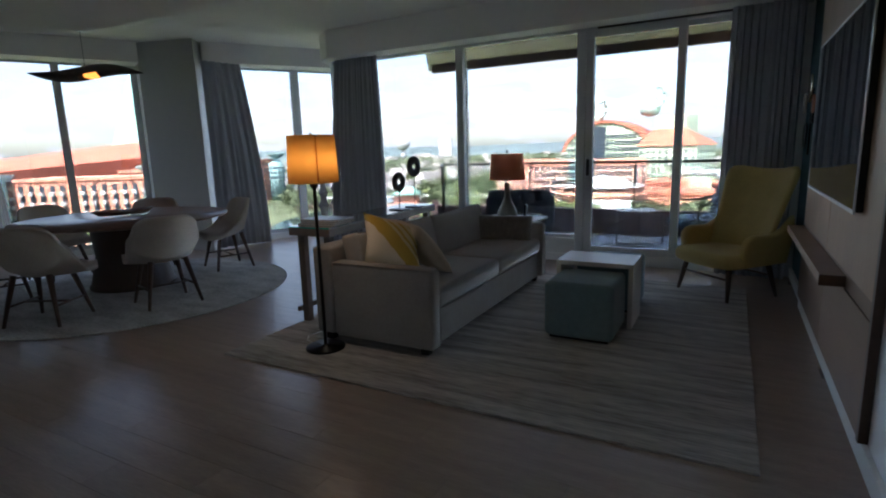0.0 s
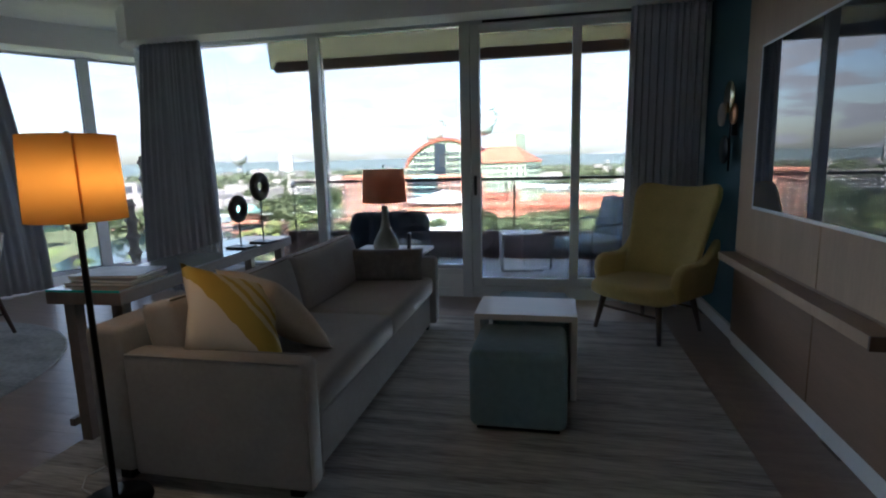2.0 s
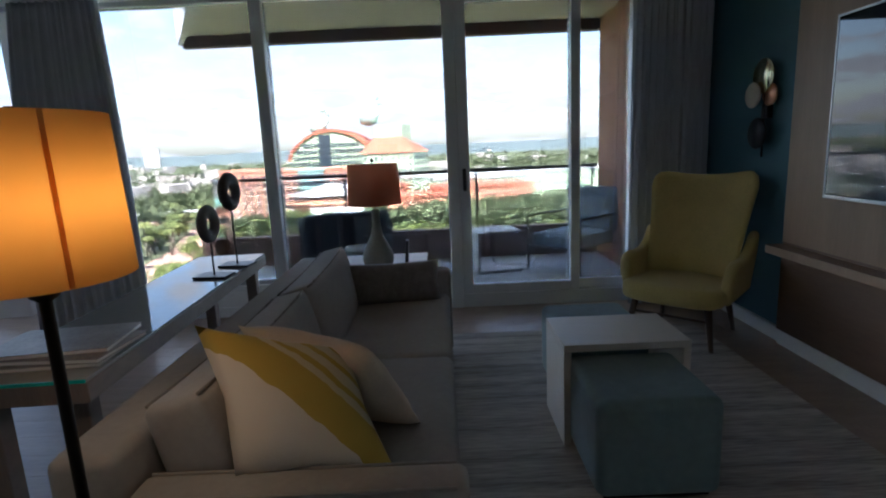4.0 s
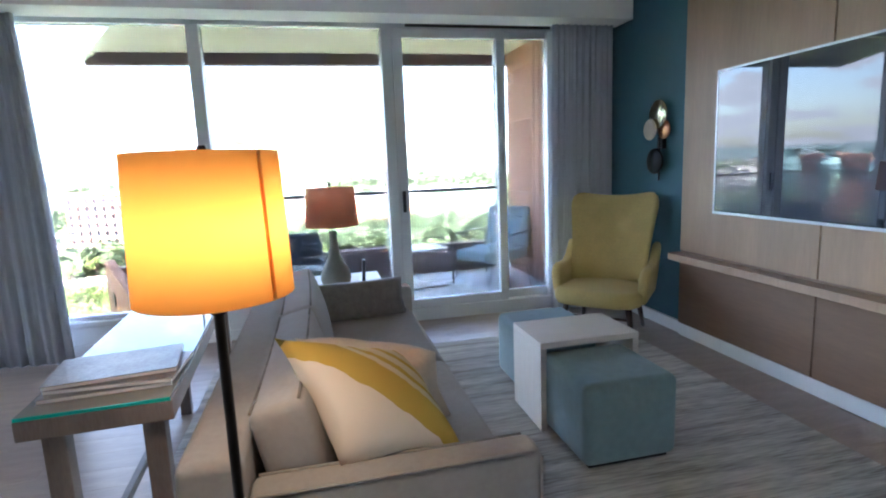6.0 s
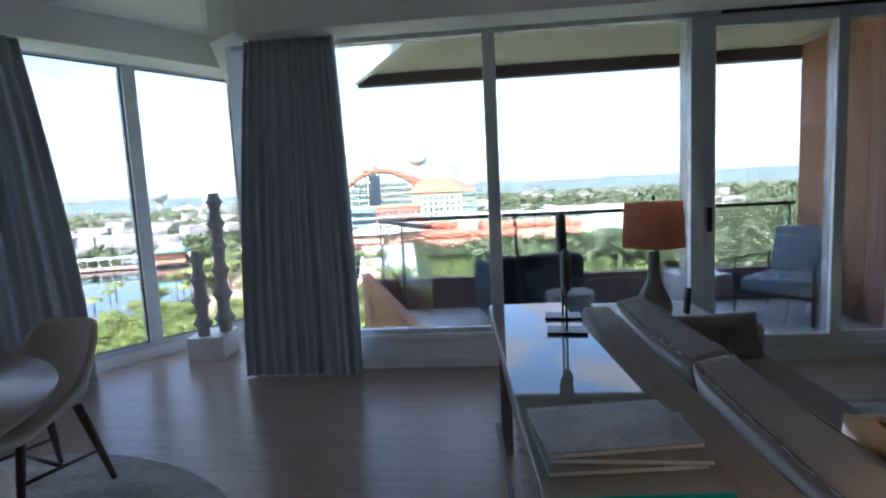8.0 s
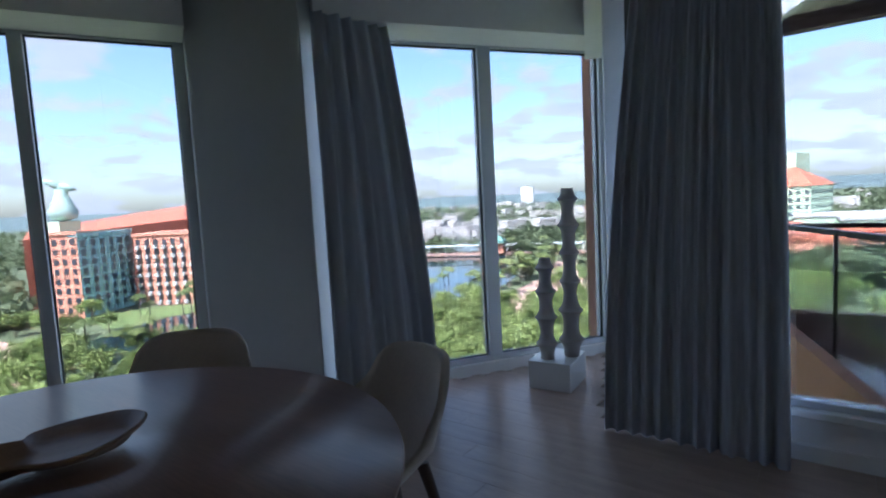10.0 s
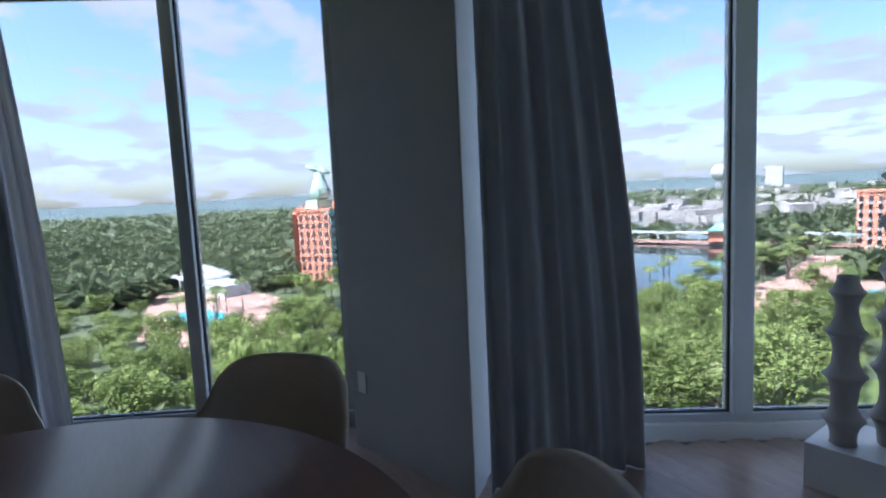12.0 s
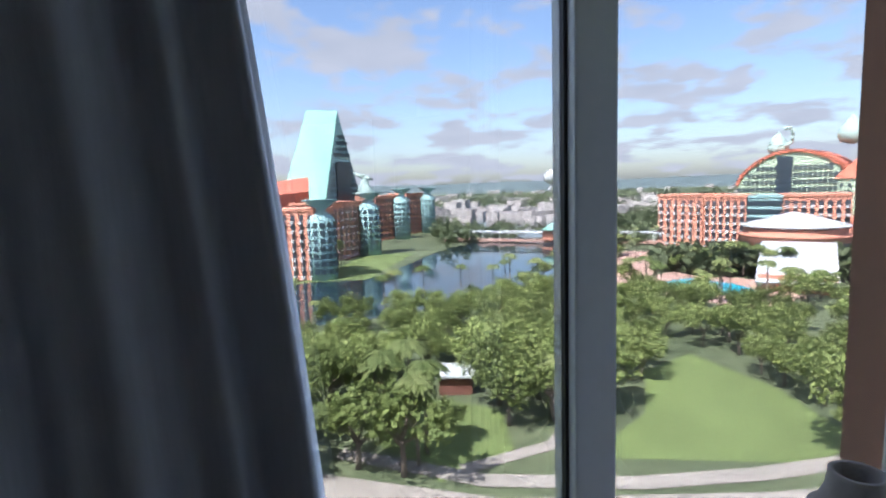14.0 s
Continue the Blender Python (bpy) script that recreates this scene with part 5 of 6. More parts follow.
def blob_statue(ob, c, z, h, kind):
    """A plain verdigris roof figure: a rounded body with a raised neck or tail."""
    bm = bmesh.new()
    if kind == "swan":
        add_lathe(bm, [(.05, 0), (.30, .08), (.38, .25), (.32, .45), (.20, .62), (.10, .75), (.02, .86)], 20, Matrix.Diagonal((h, h * .8, h, 1)))
        pts = [(.05, .30), (.30, .45), (.34, .70), (.26, .92), (.12, 1.0), (.06, .88)]
        for (xa, za), (xb, zb) in zip(pts, pts[1:]):
            add_tube(bm, (xa * h, -.30 * h, za * h), (xb * h, -.30 * h, zb * h), .06 * h, .055 * h, 10)
    else:
        add_lathe(bm, [(.05, 0), (.26, .06), (.30, .2), (.22, .36), (.15, .52), (.12, .68), (.06, .80)], 20, Matrix.Diagonal((h, h * .8, h, 1)))
        for x in (-.40, .30):
            add_tube(bm, (0, 0, .74 * h), (x * h, 0, (.90 if x < 0 else .66) * h), .11 * h, .03 * h, 10)
    part("statue", mesh_of(bm, "statue", M_STATUE, True), ob, pose(c[0], c[1], z, 0, 0, 40))


hotel = thing("lakeside_hotel", pose(0, 0, 0), "coral and aqua hotel with a green pyramid beyond the lake", "building")
block(hotel, az(75.5, 186), az(72.3, 178), 13, G, -2.2, M_CORAL, 8, 5, 1.2, 1.6)
block(hotel, az(72.25, 178), az(68.0, 194), 12, G, -2.8, M_AQUA, 8, 6, 1.6, 1.7)
block(hotel, az(67.9, 189), az(57.6, 170), 16, G, -4.2, M_CORAL, 7, 13, 1.3, 1.8, balconies=True)
block(hotel, az(56.2, 212), az(52.7, 232), 18, G, -3.4, M_CORAL, 7, 7, 1.4, 1.8, balconies=True)
block(hotel, az(51.2, 292), az(48.9, 302), 18, G, -2.2, M_CORAL, 7, 6, 1.8, 1.9)
block(hotel, az(47.9, 330), az(46.0, 340), 18, G, -1.6, M_CORAL, 7, 6, 1.8, 1.9)
round_tower(hotel, az(56.9, 172), 4.4, -6.0)
round_tower(hotel, az(51.9, 231), 4.6, -4.5)
round_tower(hotel, az(48.4, 300), 4.6, -3.2)
round_tower(hotel, az(45.6, 338), 4.6, -3.0)
part("pedestal", box_mesh("pedestal", (-3.2, -3.2, -1.29), (3.2, 3.2, 1.7), M_CREAMWALL), hotel, pose(*az(73.2, 188), 0, 0, 0, 20))
blob_statue(hotel, az(73.0, 188), 1.7, 13.5, "fish")
blob_statue(hotel, az(52.2, 268), -2.3, 14, "fish")
bm = bmesh.new()
vs = [bm.verts.new((*az(a, d), z)) for a, d, z in ((76, 210, G), (58, 240, G), (58, 285, G), (75.5, 240, G), (76, 210, -3.5), (58, 240, 2.0), (58, 285, 9.5), (75.5, 240, -1.0))]
for f in ((0, 1, 2, 3), (4, 5, 6, 7), (0, 1, 5, 4), (1, 2, 6, 5), (2, 3, 7, 6), (3, 0, 4, 7)):
    bm.faces.new([vs[k] for k in f])
bmesh.ops.recalc_face_normals(bm, faces=bm.faces)
part("main_wing", mesh_of(bm, "main_wing", M_CORALROOF), hotel)
bm = bmesh.new()
pv = [bm.verts.new((*az(a, d), z)) for a, d, z in ((57.8, 360, 54), (54.7, 330, 49.5), (61.4, 342, -14), (56.7, 315, -14), (56, 392, -14), (52.3, 348, -14))]
for f, k in (((0, 1, 3, 2), 0), ((1, 5, 3), 1), ((0, 2, 4), 1), ((0, 4, 5, 1), 0), ((2, 3, 5, 4), 1)):
    bm.faces.new([pv[j] for j in f]).material_index = k
bmesh.ops.recalc_face_normals(bm, faces=bm.faces)
part("pyramid", mesh_of(bm, "pyramid", [M_AQUAROOF, M_AQUA]), hotel, label="pale green triangular pyramid roof")
gm = along(az(56.7, 315), az(52.3, 348))
gl = math.hypot(az(56.7, 315)[0] - az(52.3, 348)[0], az(56.7, 315)[1] - az(52.3, 348)[1])
bm = bmesh.new()
for r in range(13):
    z = -10 + r * 3.6
    half = gl / 2 * (1 - (z + 16) / 66) - 1.5
    for c in range(-9, 10):
        x = c * 2.1
        if abs(x) < half and not (abs(x) < 7 and z < 19):
            add_box(bm, (gl / 2 + x - .7, -.25, z), (gl / 2 + x + .7, .6, z + 2.0), m=gm)
add_box(bm, (gl / 2 - 7, -.5, -12), (gl / 2 + 7, .8, 19), m=gm)
tagged(part("pyramid_window", mesh_of(bm, "pyramid_window", M_DARKGLASS), hotel), kind="stuff")

# second hotel with the arched roof
h2 = thing("arched_hotel", pose(0, 0, 0), "coral and pale green hotel with a curved roof and roof statues", "building")
pa, pb = az(15.1, 335), az(6.4, 322)
m2, l2 = along(pa, pb), math.hypot(pb[0] - pa[0], pb[1] - pa[1])


def arch(x):
    return -2 + 17 * math.sin(math.pi * min(max(x / l2, 0), 1)) ** 0.6


part("wall", box_mesh("wall", (0, 0, G), (l2, 28, -12), M_CORAL), h2, m2)
bm = bmesh.new()
n = 26
lo = [(l2 * k / n, arch(l2 * k / n)) for k in range(n + 1)]
fr = [[bm.verts.new((x, y, z)) for x, z in lo] + [bm.verts.new((x, y, -12)) for x, _ in lo[::-1]] for y in (0.3, 28)]
bm.faces.new(fr[0]); bm.faces.new(fr[1][::-1])
for k in range(len(fr[0])):
    j = (k + 1) % len(fr[0])
    bm.faces.new((fr[0][k], fr[0][j], fr[1][j], fr[1][k]))
bmesh.ops.recalc_face_normals(bm, faces=bm.faces)
part("upper_wall", mesh_of(bm, "upper_wall", M_CREAMWALL), h2, m2)
bm = bmesh.new()
for (xa, za), (xb, zb) in zip(lo, lo[1:]):
    add_box(bm, (0, -.8, -.2), (math.hypot(xb - xa, zb - za) + .3, 29, 1.3), m=Matrix.Translation((xa, 0, za - .4)) @ pose(0, 0, 0, 0, -math.degrees(math.atan2(zb - za, xb - xa)), 0))
tagged(part("roof", mesh_of(bm, "roof", M_CORALROOF), h2, m2), kind="stuff")
bm = bmesh.new()
for r in range(9):
    z = G + 2.5 + r * 3.6
    for c in range(24):
        x = l2 * (c + .5) / 24
        if z + 3 < arch(x) - 1:
            add_box(bm, (x - .8, -.15, z), (x + .8, .5, z + 2.2))
add_box(bm, (l2 * .36, -.2, -12), (l2 * .36 + 7, .5, arch(l2 * .38) - 2))
tagged(part("window", mesh_of(bm, "window", M_DARKGLASS), h2, m2), kind="stuff")
wa, wb = az(7.6, 312), az(2.2, 300)
mw, lw = along(wa, wb), math.hypot(wb[0] - wa[0], wb[1] - wa[1])
block(h2, wa, wb, 26, G, -0.5, M_CREAMWALL, 7, 9, 1.5, 1.9)
bm = bmesh.new()
vs = [bm.verts.new(v) for v in ((-1, -1, .45), (lw + 1, -1, .45), (lw + 1, 27, .45), (-1, 27, .45), (2, 12, 9.5), (lw - 11, 12, 9.5))]
for f in ((0, 1, 5, 4), (1, 2, 5), (2, 3, 4, 5), (3, 0, 4), (3, 2, 1, 0)):
    bm.faces.new([vs[k] for k in f])
part("hip_roof", mesh_of(bm, "hip_roof", M_CORALROOF), h2, mw)
part("roof_pavilion", box_mesh("roof_pavilion", (1.5, 16, 6), (lw * .6, 32, 17.0), M_CREAMWALL), h2, mw)
blob_statue(h2, az(12.0, 340), 13.5, 14.5, "swan")
blob_statue(h2, az(6.75, 334), 17.0, 17, "swan")
block(h2, az(22, 252), az(18, 238), 16, G, -5.0, M_CORAL, 6, 6, 1.5, 1.7, balconies=True)
block(h2, az(17.9, 236), az(14.4, 232), 16, G, -5.4, M_CORAL, 6, 6, 1.5, 1.7, balconies=True)
block(h2, az(14.3, 233), az(11.6, 231), 16, G, -5.6, M_AQUA, 6, 5, 2.2, 2.0)
block(h2, az(11.5, 232), az(6.5, 234), 16, G, -5.4, M_CORAL, 6, 8, 1.5, 1.7, balconies=True)
rot = thing("rotunda", pose(*az(10.6, 196), 0), "pink round pavilion with a white cone roof", "building")
part("wall", lathe_mesh("wall", [(15, G), (15, -16), (15.4, -15.6), (13.6, -15.5), (13.6, -13.2)], M_CORAL, 40), rot)
part("roof", lathe_mesh("roof", [(14.4, -13.2), (14.2, -12.7), (0.2, -8.8)], M_ROOFWHITE, 40), rot)
bm = bmesh.new()
for j in range(16):
    add_box(bm, (14.7, -1.6, -21.5), (15.12, 1.6, -17.5), m=pose(0, 0, 0, 0, 0, j * 22.5))
tagged(part("window", mesh_of(bm, "window", M_DARKGLASS), rot), kind="stuff")
tent = thing("striped_roof_hall", pose(*az(10.3, 160), 0, 0, 0, 10), "coral hall with a sloping white and blue striped roof", "building")
part("wall", box_mesh("wall", (-8, -9, G), (8, 9, -22), M_CORAL), tent)
for k in range(8):
    bm = bmesh.new()
    add_box(bm, (-8.4 + k * 2.1, -11.5, -.15), (-8.4 + k * 2.1 + 2.095, 11.5, .15), m=pose(0, 0, -19.7, 20, 0, 0))
    part("roof_strip", mesh_of(bm, "roof_strip", M_ROOFWHITE if k % 2 else M_BALC), tent)
for k, (a, d, w, dp, z, mt) in enumerate(((6.4, 262, 34, 26, -17, M_CORALROOF), (2.0, 232, 44, 24, -19.5, M_CORALROOF), (-5.5, 245, 46, 26, -17, M_CORALROOF), (-6, 285, 60, 40, -15, M_ROOFWHITE), (-0.5, 292, 40, 24, -14, M_ROOFWHITE), (-14, 330, 70, 50, -15, M_ROOFWHITE))):
    hb = thing("convention_hall", pose(*az(a, d), 0, 0, 0, 6), "low coral hall with a broad roof", "building", "low halls")
    part("wall", box_mesh("wall", (-w / 2, 0, G), (w / 2, dp, z), M_CORAL if mt is M_CORALROOF else M_CREAMWALL), hb)
    part("roof", prism_mesh("roof", [(-w / 2 - .6, -.6), (w / 2 + .6, -.6), (w / 2 + .6, dp + .6), (-w / 2 - .6, dp + .6)], z + .01, z + 1.2, mt), hb)
bridge = thing("covered_bridge", pose(0, 0, 0), "long covered causeway with aqua roofed pavilion", "bridge")
ba, bb = (-196, 204), (-96, 240)
bl = math.hypot(bb[0] - ba[0], bb[1] - ba[1])
part("deck", box_mesh("deck", (0, -3, G + .6), (bl, 3, G + 1.8), M_PINKPAVE), bridge, along(ba, bb))
part("roof", box_mesh("roof", (0, -2.6, G + 5.0), (bl, 2.6, G + 5.6), M_BALC), bridge, along(ba, bb))
bm = bmesh.new()
for k in range(24):
    add_box(bm, (bl * k / 24, -2.5, G + 1.8), (bl * k / 24 + .4, -2.1, G + 5.0))
tagged(part("post", mesh_of(bm, "post", M_BALC), bridge, along(ba, bb)), kind="stuff")
part("pavilion", box_mesh("pavilion", (bl * .5, -4.5, G + 1.8), (bl * .5 + 12, 4, G + 6.5), M_CORAL), bridge, along(ba, bb))
part("pavilion_roof", lathe_mesh("pavilion_roof", [(9.5, 0), (3.5, 3.2), (0.1, 3.6)], M_AQUAROOF, 4, pose(bl * .5 + 6, 0, G + 6.5, 0, 0, 45)), bridge, along(ba, bb))
sphere = thing("white_sphere", pose(-1098, 1722, 0), "large white faceted sphere building in the distance", "building")
bm = bmesh.new()
bmesh.ops.create_icosphere(bm, subdivisions=3, radius=27, matrix=Matrix.Translation((0, 0, 32)))
part("globe", mesh_of(bm, "globe", M_ROOFWHITE), sphere)
part("leg", lathe_mesh("leg", [(14, G), (8, 8)], M_ROOFWHITE, 6), sphere)
blk = thing("white_tower_block", pose(-1196, 2245, 0, 0, 0, 20), "pale distant tower block", "building")
part("wall", box_mesh("wall", (-30, -15, G), (30, 15, 52), M_ROOFWHITE), blk)
part("roof", box_mesh("roof", (-10, -8, 52), (8, 8, 58), M_ROOFWHITE), blk)
pv_ = thing("pool_pavilion", pose(-196, 22, 0, 0, 0, 15), "pale pool pavilion with a hipped roof", "building")
part("wall", box_mesh("wall", (-9, -5, G), (9, 5, G + 4), M_BALC), pv_)
part("roof", lathe_mesh("roof", [(11.5, G + 4), (11, G + 4.4), (1, G + 8)], M_ROOFWHITE, 4, pose(0, 0, 0, 0, 0, 45)), pv_)
part("wing", box_mesh("wing", (9.1, -4, G), (26, 4, G + 3.6), M_BALC), pv_)
hut = thing("garden_hut", pose(-52.5, 57, G, 0, 0, 40), "small red timber hut with a pale metal roof", "hut")
part("wall", box_mesh("wall", (-2.2, -1.8, 0), (2.2, 1.8, 2.8), M_WOODRED), hut)
part("roof", box_mesh("roof", (-2.7, -2.3, 2.81), (2.7, 2.3, 3.05), M_BALC), hut, pose(0, 0, -.1, 4, 0, 0))
car = thing("parked_car", pose(-9.2, 58.5, G + .05, 0, 0, 52), "dark parked car on the service road", "car")
part("body", box_mesh("body", (-2.2, -.9, .3), (2.2, .9, .9), M_CAR, .15, 3, True), car)
part("cabin", box_mesh("cabin", (-1.3, -.8, .88), (1.1, .8, 1.45), M_CAR, .22, 3, True), car)
for x in (-1.4, 1.4):
    for y in (-.9, .75):
        part("wheel", lathe_mesh("wheel", [(.2, 0), (.33, .02), (.33, .13), (.2, .15)], M_GASKET, 16, pose(x, y, .33, -90, 0, 0)), car)


# ---- trees ----
def leaf_cloud(bm, centre, radius, count, size, rnd, squash=0.8):
    """Leaf sprays on and in a lumpy clump."""
    for _ in range(count):
        d = Vector((rnd.gauss(0, 1), rnd.gauss(0, 1), rnd.gauss(0, 1))).normalized()
        r = radius * (rnd.random() ** 0.4)
        o = Vector(centre) + Vector((d.x * r, d.y * r, d.z * r * squash))
        q = Euler((rnd.uniform(-1.1, 1.1), rnd.uniform(-1.1, 1.1), rnd.uniform(0, 6.28))).to_matrix()
        s = size * rnd.uniform(0.6, 1.3)
        c = [o + q @ Vector(v) for v in ((-s, -.35 * s, 0), (0, -.6 * s, .15 * s), (s, .1 * s, 0), (.1 * s, .6 * s, -.1 * s))]
        bm.faces.new([bm.verts.new(v) for v in c])


def oak(seed):
    rnd = random.Random(seed)
    tr = thing("oak_tree", pose(0, 0, G), "broad green oak tree with an uneven crown", "tree", "park trees")
    bm = bmesh.new()
    add_tube(bm, (0, 0, -.3), (.2, .1, 3.0), .30, .2, 8)
    tips = []
    for k in range(8):
        a, e = k * .785 + rnd.uniform(-.3, .3), rnd.uniform(.55, 1.15)
        ln = rnd.uniform(2.6, 4.6)
        t = Vector((math.cos(a) * ln * math.cos(e), math.sin(a) * ln * math.cos(e), 3.0 + ln * math.sin(e)))
        add_tube(bm, (.2, .1, rnd.uniform(2.2, 3.0)), t, .13, .04, 6)
        tips.append(t)
    part("trunk", mesh_of(bm, "trunk", M_BARK, True), tr)
    bm = bmesh.new()
    for t in tips:
        leaf_cloud(bm, t, rnd.uniform(1.3, 2.1), 105, .33, rnd)
        leaf_cloud(bm, t * 1.12 + Vector((rnd.uniform(-1, 1), rnd.uniform(-1, 1), .3)), rnd.uniform(.8, 1.4), 45, .28, rnd)
    leaf_cloud(bm, (0, 0, 6.8), 2.0, 120, .30, rnd)
    tagged(part("crown", mesh_of(bm, "crown", M_LEAF), tr), kind="stuff")
    return tr


def palm(seed):
    rnd = random.Random(seed)
    tr = thing("palm_tree", pose(0, 0, G), "slender palm tree with drooping fronds", "tree", "palm trees")
    h = rnd.uniform(7, 9)
    bm = bmesh.new()
    add_tube(bm, (0, 0, -.2), (.15, .1, h * .5), .2, .16, 7)
    add_tube(bm, (.15, .1, h * .5), (.1, .3, h), .16, .13, 7)
    part("trunk", mesh_of(bm, "trunk", M_BARK, True), tr)
    bm = bmesh.new()
    for k in range(16):
        a, up = k * 2.4, rnd.uniform(.1, .9)
        pts = []
        for j in range(6):
            f = j / 5
            pts.append(Vector((.1 + math.cos(a) * 2.3 * f, .3 + math.sin(a) * 2.3 * f, h + up * 1.5 * f - (1.2 + up) * f * f * 1.1)))
        sd = Vector((-math.sin(a), math.cos(a), 0))
        rows = [[bm.verts.new(p - sd * w - Vector((0, 0, w * .5))), bm.verts.new(p), bm.verts.new(p + sd * w - Vector((0, 0, w * .5)))] for p, w in zip(pts, (.05, .3, .38, .36, .26, .03))]
        for r0, r1 in zip(rows, rows[1:]):
            bm.faces.new((r0[0], r0[1], r1[1], r1[0])); bm.faces.new((r0[1], r0[2], r1[2], r1[1]))
    tagged(part("fronds", mesh_of(bm, "fronds", M_PALM), tr), kind="stuff")
    return tr


KEEP_OUT = [LAKE, LAKE2, LAWN, LAWN2, LAWN3, PLAZA, POOL, PLAZA2, POOLW, PLAZAW]
rnd = random.Random(21)
oaks, palms = [oak(s) for s in (1, 2, 3, 4)], [palm(s) for s in (5, 6)]
used = {o: False for o in oaks + palms}


def plant(src, x, y, s):
    m = pose(x, y, G, 0, 0, rnd.uniform(0, 360))
    if not used[src]:
        used[src], src.matrix_basis = True, m @ Matrix.Diagonal((s, s, s, 1))
        return
    o = copy_thing(src, m)
    o.scale = (s, s, s * rnd.uniform(.9, 1.15))


placed = []
tries = 0
while len(placed) < 296 and tries < 20000:
    tries += 1
    near = tries < 900
    x, y = (rnd.uniform(-84, -8), rnd.uniform(32, 118)) if near else (rnd.uniform(-128, -45), rnd.uniform(-8, 48)) if tries < 1700 else (rnd.uniform(-165, 45), rnd.uniform(-30, 190))
    far = math.hypot(x + 4, y - 5)
    if x < -100 and y > 60 or far < 40 or any(inside(k, x, y) for k in KEEP_OUT):
        continue
    if abs((y - 55) - 1.1 * (x + 12)) < 9 or (y > 150 and x > -30) or y < 62 and x > -37 or y < 30 and x > -48:
        continue
    if any((x - a) ** 2 + (y - b) ** 2 < (20 if near else 26) for a, b in placed) or math.hypot(x + 52.5, y - 57) < 5 or math.hypot(x + 50, y - 51) < 4:
        continue
    placed.append((x, y))
    plant(rnd.choice(oaks), x, y, rnd.uniform(.8, 1.25) if far < 75 else rnd.uniform(.6, .92))
for x0, y0, x1, y1, n, sp in ((-96, 80, -86, 160, 12, 4), (-78, 112, -96, 215, 16, 5), (-66, 140, -34, 134, 14, 6), (-60, 168, -25, 170, 12, 5), (-118, 34, -96, 62, 10, 4), (-150, 84, -140, 60, 6, 4), (-52, 44, -44, 40, 7, 2.5), (-34, 60, -34, 60, 3, 4), (-190, 140, -150, 100, 9, 4), (-150, 26, -120, 8, 10, 5), (-128, 222, -96, 238, 8, 5)):
    for k in range(n):
        f = k / max(n - 1, 1)
        plant(rnd.choice(palms), x0 + (x1 - x0) * f + rnd.uniform(-sp, sp), y0 + (y1 - y0) * f + rnd.uniform(-sp, sp), rnd.uniform(.7, 1.15))

# far woods, and the far town, each as one sheet of many pieces
bm = bmesh.new()
made = 0
while made < 8500:
    a = rnd.uniform(-42, 112)
    d = 170 * (1 / rnd.uniform(.075, 1.0)) ** 1.0
    x, y = az(a, d)
    if any(inside(k, x, y) for k in KEEP_OUT) or (45 < a < 77 and d < 400 and a < 77 and d > 150) or (1 < a < 23 and 190 < d < 370) or (-20 < a <= 1 and 215 < d < 345) or (23 <= a < 45 and d < 260 and rnd.random() < .8) or (a > 77 and x > -215 and rnd.random() < .5) or math.hypot(x + 4, y - 5) < 165:
        continue
    if 23 < a < 50 and rnd.random() < .35:
        continue
    made += 1
    s = rnd.uniform(3.0, 5.5) * (1 if d < 700 else 1.8)
    h = rnd.uniform(5, 10)
    leaf_cloud(bm, (x, y, G + h * .55), s, 18 if d < 500 else 9, s * .42, rnd, .75)
tagged(new("far_woods", mesh_of(bm, "far_woods", M_FAR)), "dense green woods stretching to the horizon", "woods", kind="stuff")
# added rise that lifts the horizon; its haze is only surface colour
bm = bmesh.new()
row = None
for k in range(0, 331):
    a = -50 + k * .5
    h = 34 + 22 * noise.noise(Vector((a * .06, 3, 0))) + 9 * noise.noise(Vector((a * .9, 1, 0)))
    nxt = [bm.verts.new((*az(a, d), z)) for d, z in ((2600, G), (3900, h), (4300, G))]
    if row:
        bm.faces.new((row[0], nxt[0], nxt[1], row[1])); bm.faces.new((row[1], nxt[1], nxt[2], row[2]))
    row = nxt
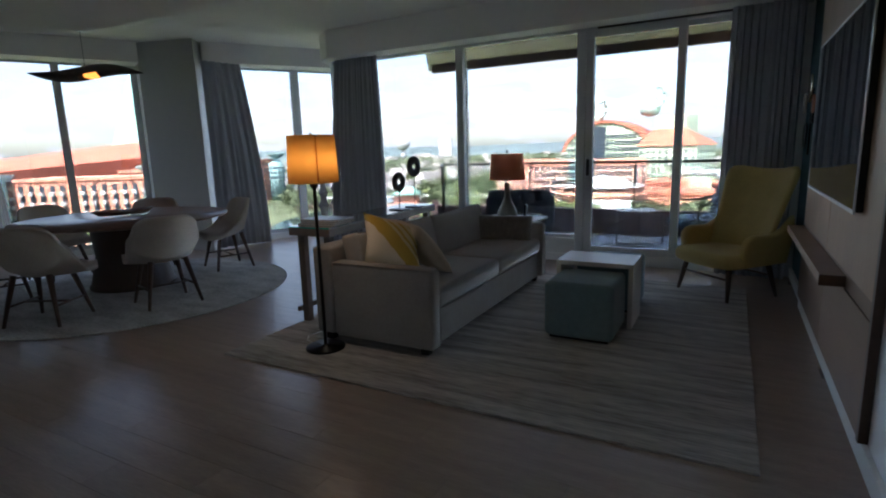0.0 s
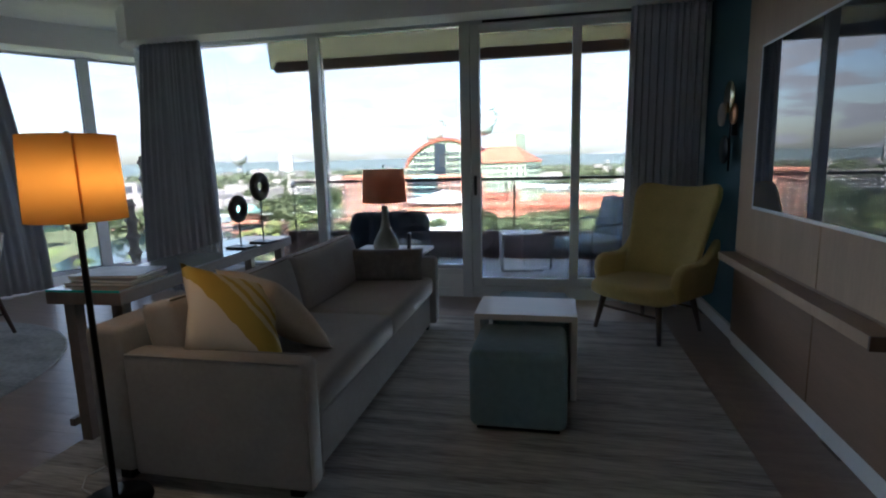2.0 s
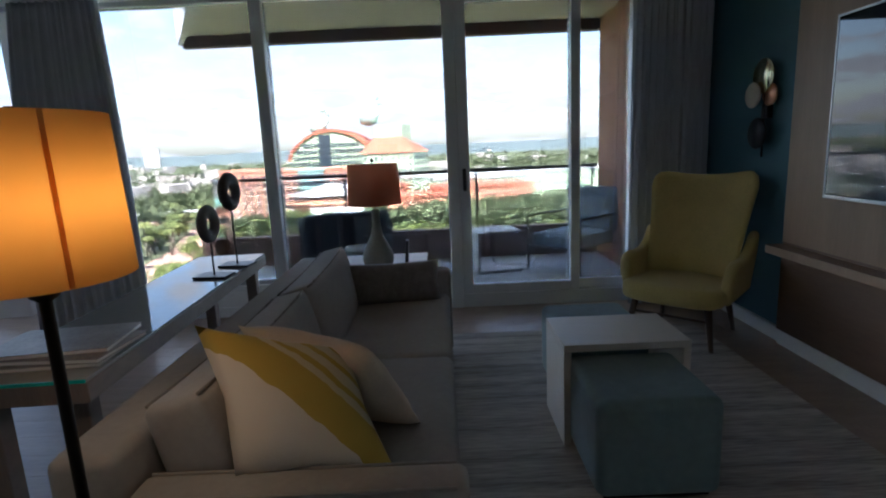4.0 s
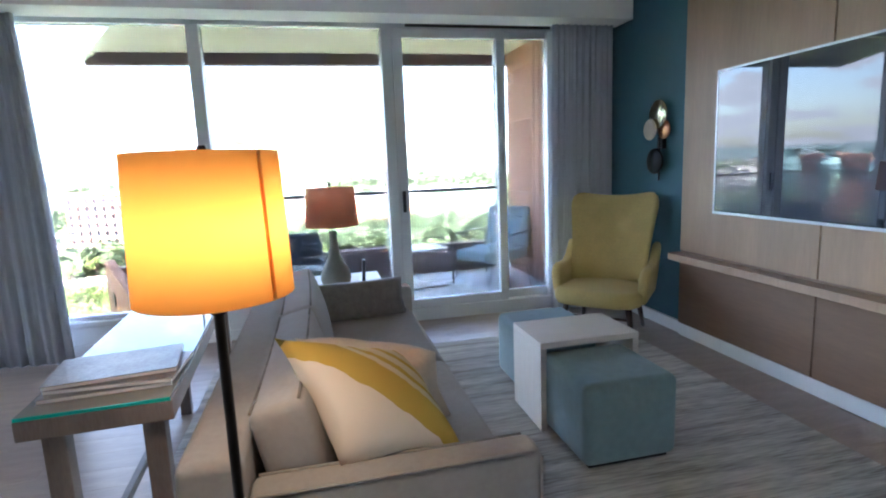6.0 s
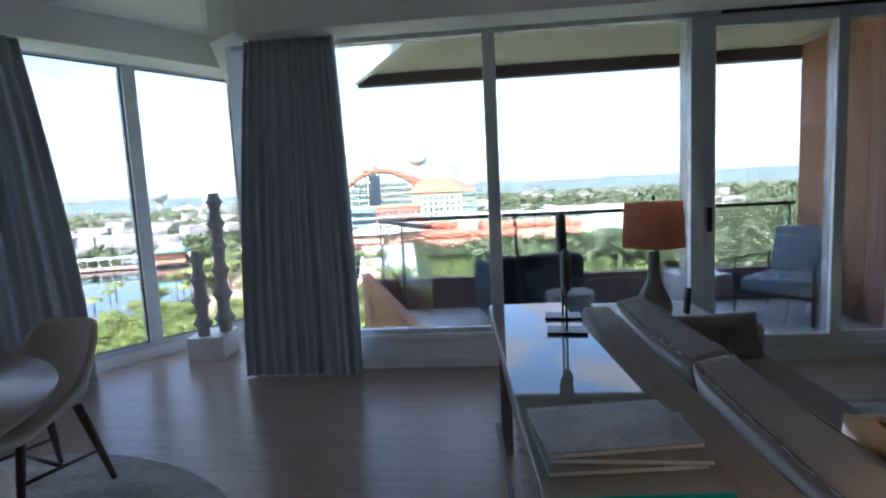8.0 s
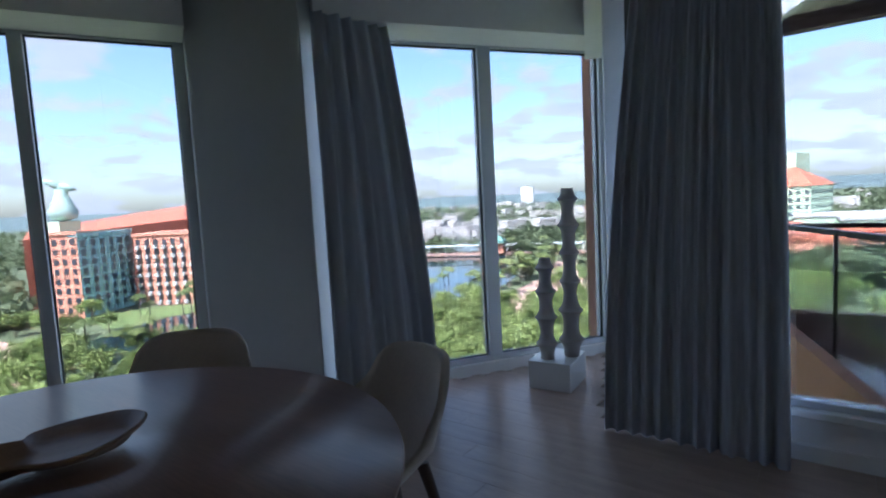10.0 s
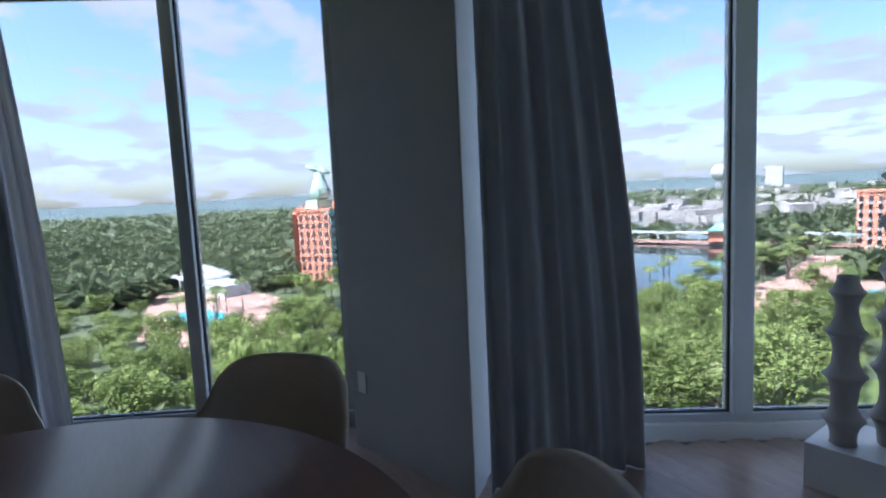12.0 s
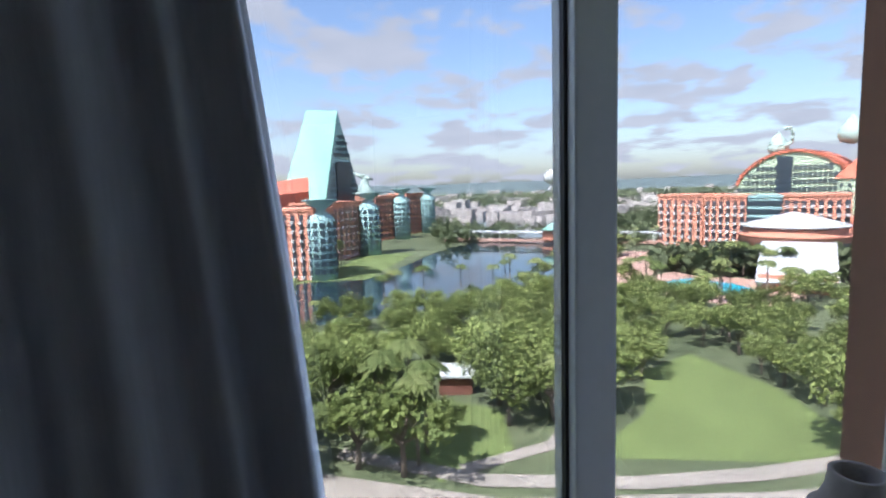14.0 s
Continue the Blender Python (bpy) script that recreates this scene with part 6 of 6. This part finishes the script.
tagged(new("far_ridge", mesh_of(bm, "far_ridge", M_RIDGE, True)), "wooded rise along the horizon, coloured blue-grey for haze", "woods", kind="stuff")
bm = bmesh.new()
for _ in range(170):
    a, d = rnd.choice((rnd.uniform(-25, 48), rnd.uniform(10, 48))), 400 / rnd.uniform(.14, 1.0)
    x, y = az(a, d)
    w, h = rnd.uniform(4, 13) * (1 + d / 2500), rnd.choice((4, 5, 7, 10)) * (1 + d / 4000)
    add_box(bm, (-w, -w * .5, G), (w, w * .5, G + h), m=pose(x, y, 0, 0, 0, rnd.choice((0, 20, 70))))
tagged(new("far_town", mesh_of(bm, "far_town", M_TOWN)), "pale low buildings scattered in the distance", "town", kind="stuff")

# ---- floor planks, last ----
floor_ob = bpy.data.objects["floor"]
PW, PL = 0.18, 1.22
plank_me = box_mesh("plank", (0.0004, 0.0004, -0.011), (PL - .0004, PW - .0004, 0.0), M_PLANK, 0.0006, 1)
plank_bm = bmesh.new()
count = 0
spots = []
for j in range(int(9.2 / PW)):
    for i in range(-1, 9):
        x, y = -8.1 + i * PL + (j * 0.47 % PL), -0.8 + j * PW
        spots.append((x, y))
spots.sort(key=lambda p: abs(p[0] + PL / 2 + 2.4) + abs(p[1] - 4.0))
for x, y in spots:
    x1 = min(x + PL, X_TV - .002)
    while x1 > x + .02 and not (inside(FLOOR_PTS, x1, y + .01) and inside(FLOOR_PTS, x1, y + PW - .01)):
        x1 -= .05
    x0 = x
    while x0 < x1 - .02 and not (inside(FLOOR_PTS, x0, y + .01) and inside(FLOOR_PTS, x0, y + PW - .01)):
        x0 += .05
    if x1 - x0 < .04:
        continue
    if count < 300:
        count += 1
        pl = part("plank", plank_me, floor_ob, Matrix.Translation((x0, y, 0)) @ Matrix.Diagonal(((x1 - x0) / PL, 1, 1, 1)))
    else:
        add_box(plank_bm, (x0 + .0004, y + .0004, -0.011), (x1 - .0004, y + PW - .0004, 0.0))
tagged(part("plank_field", mesh_of(plank_bm, "plank_field", M_PLANK), floor_ob), kind="stuff")
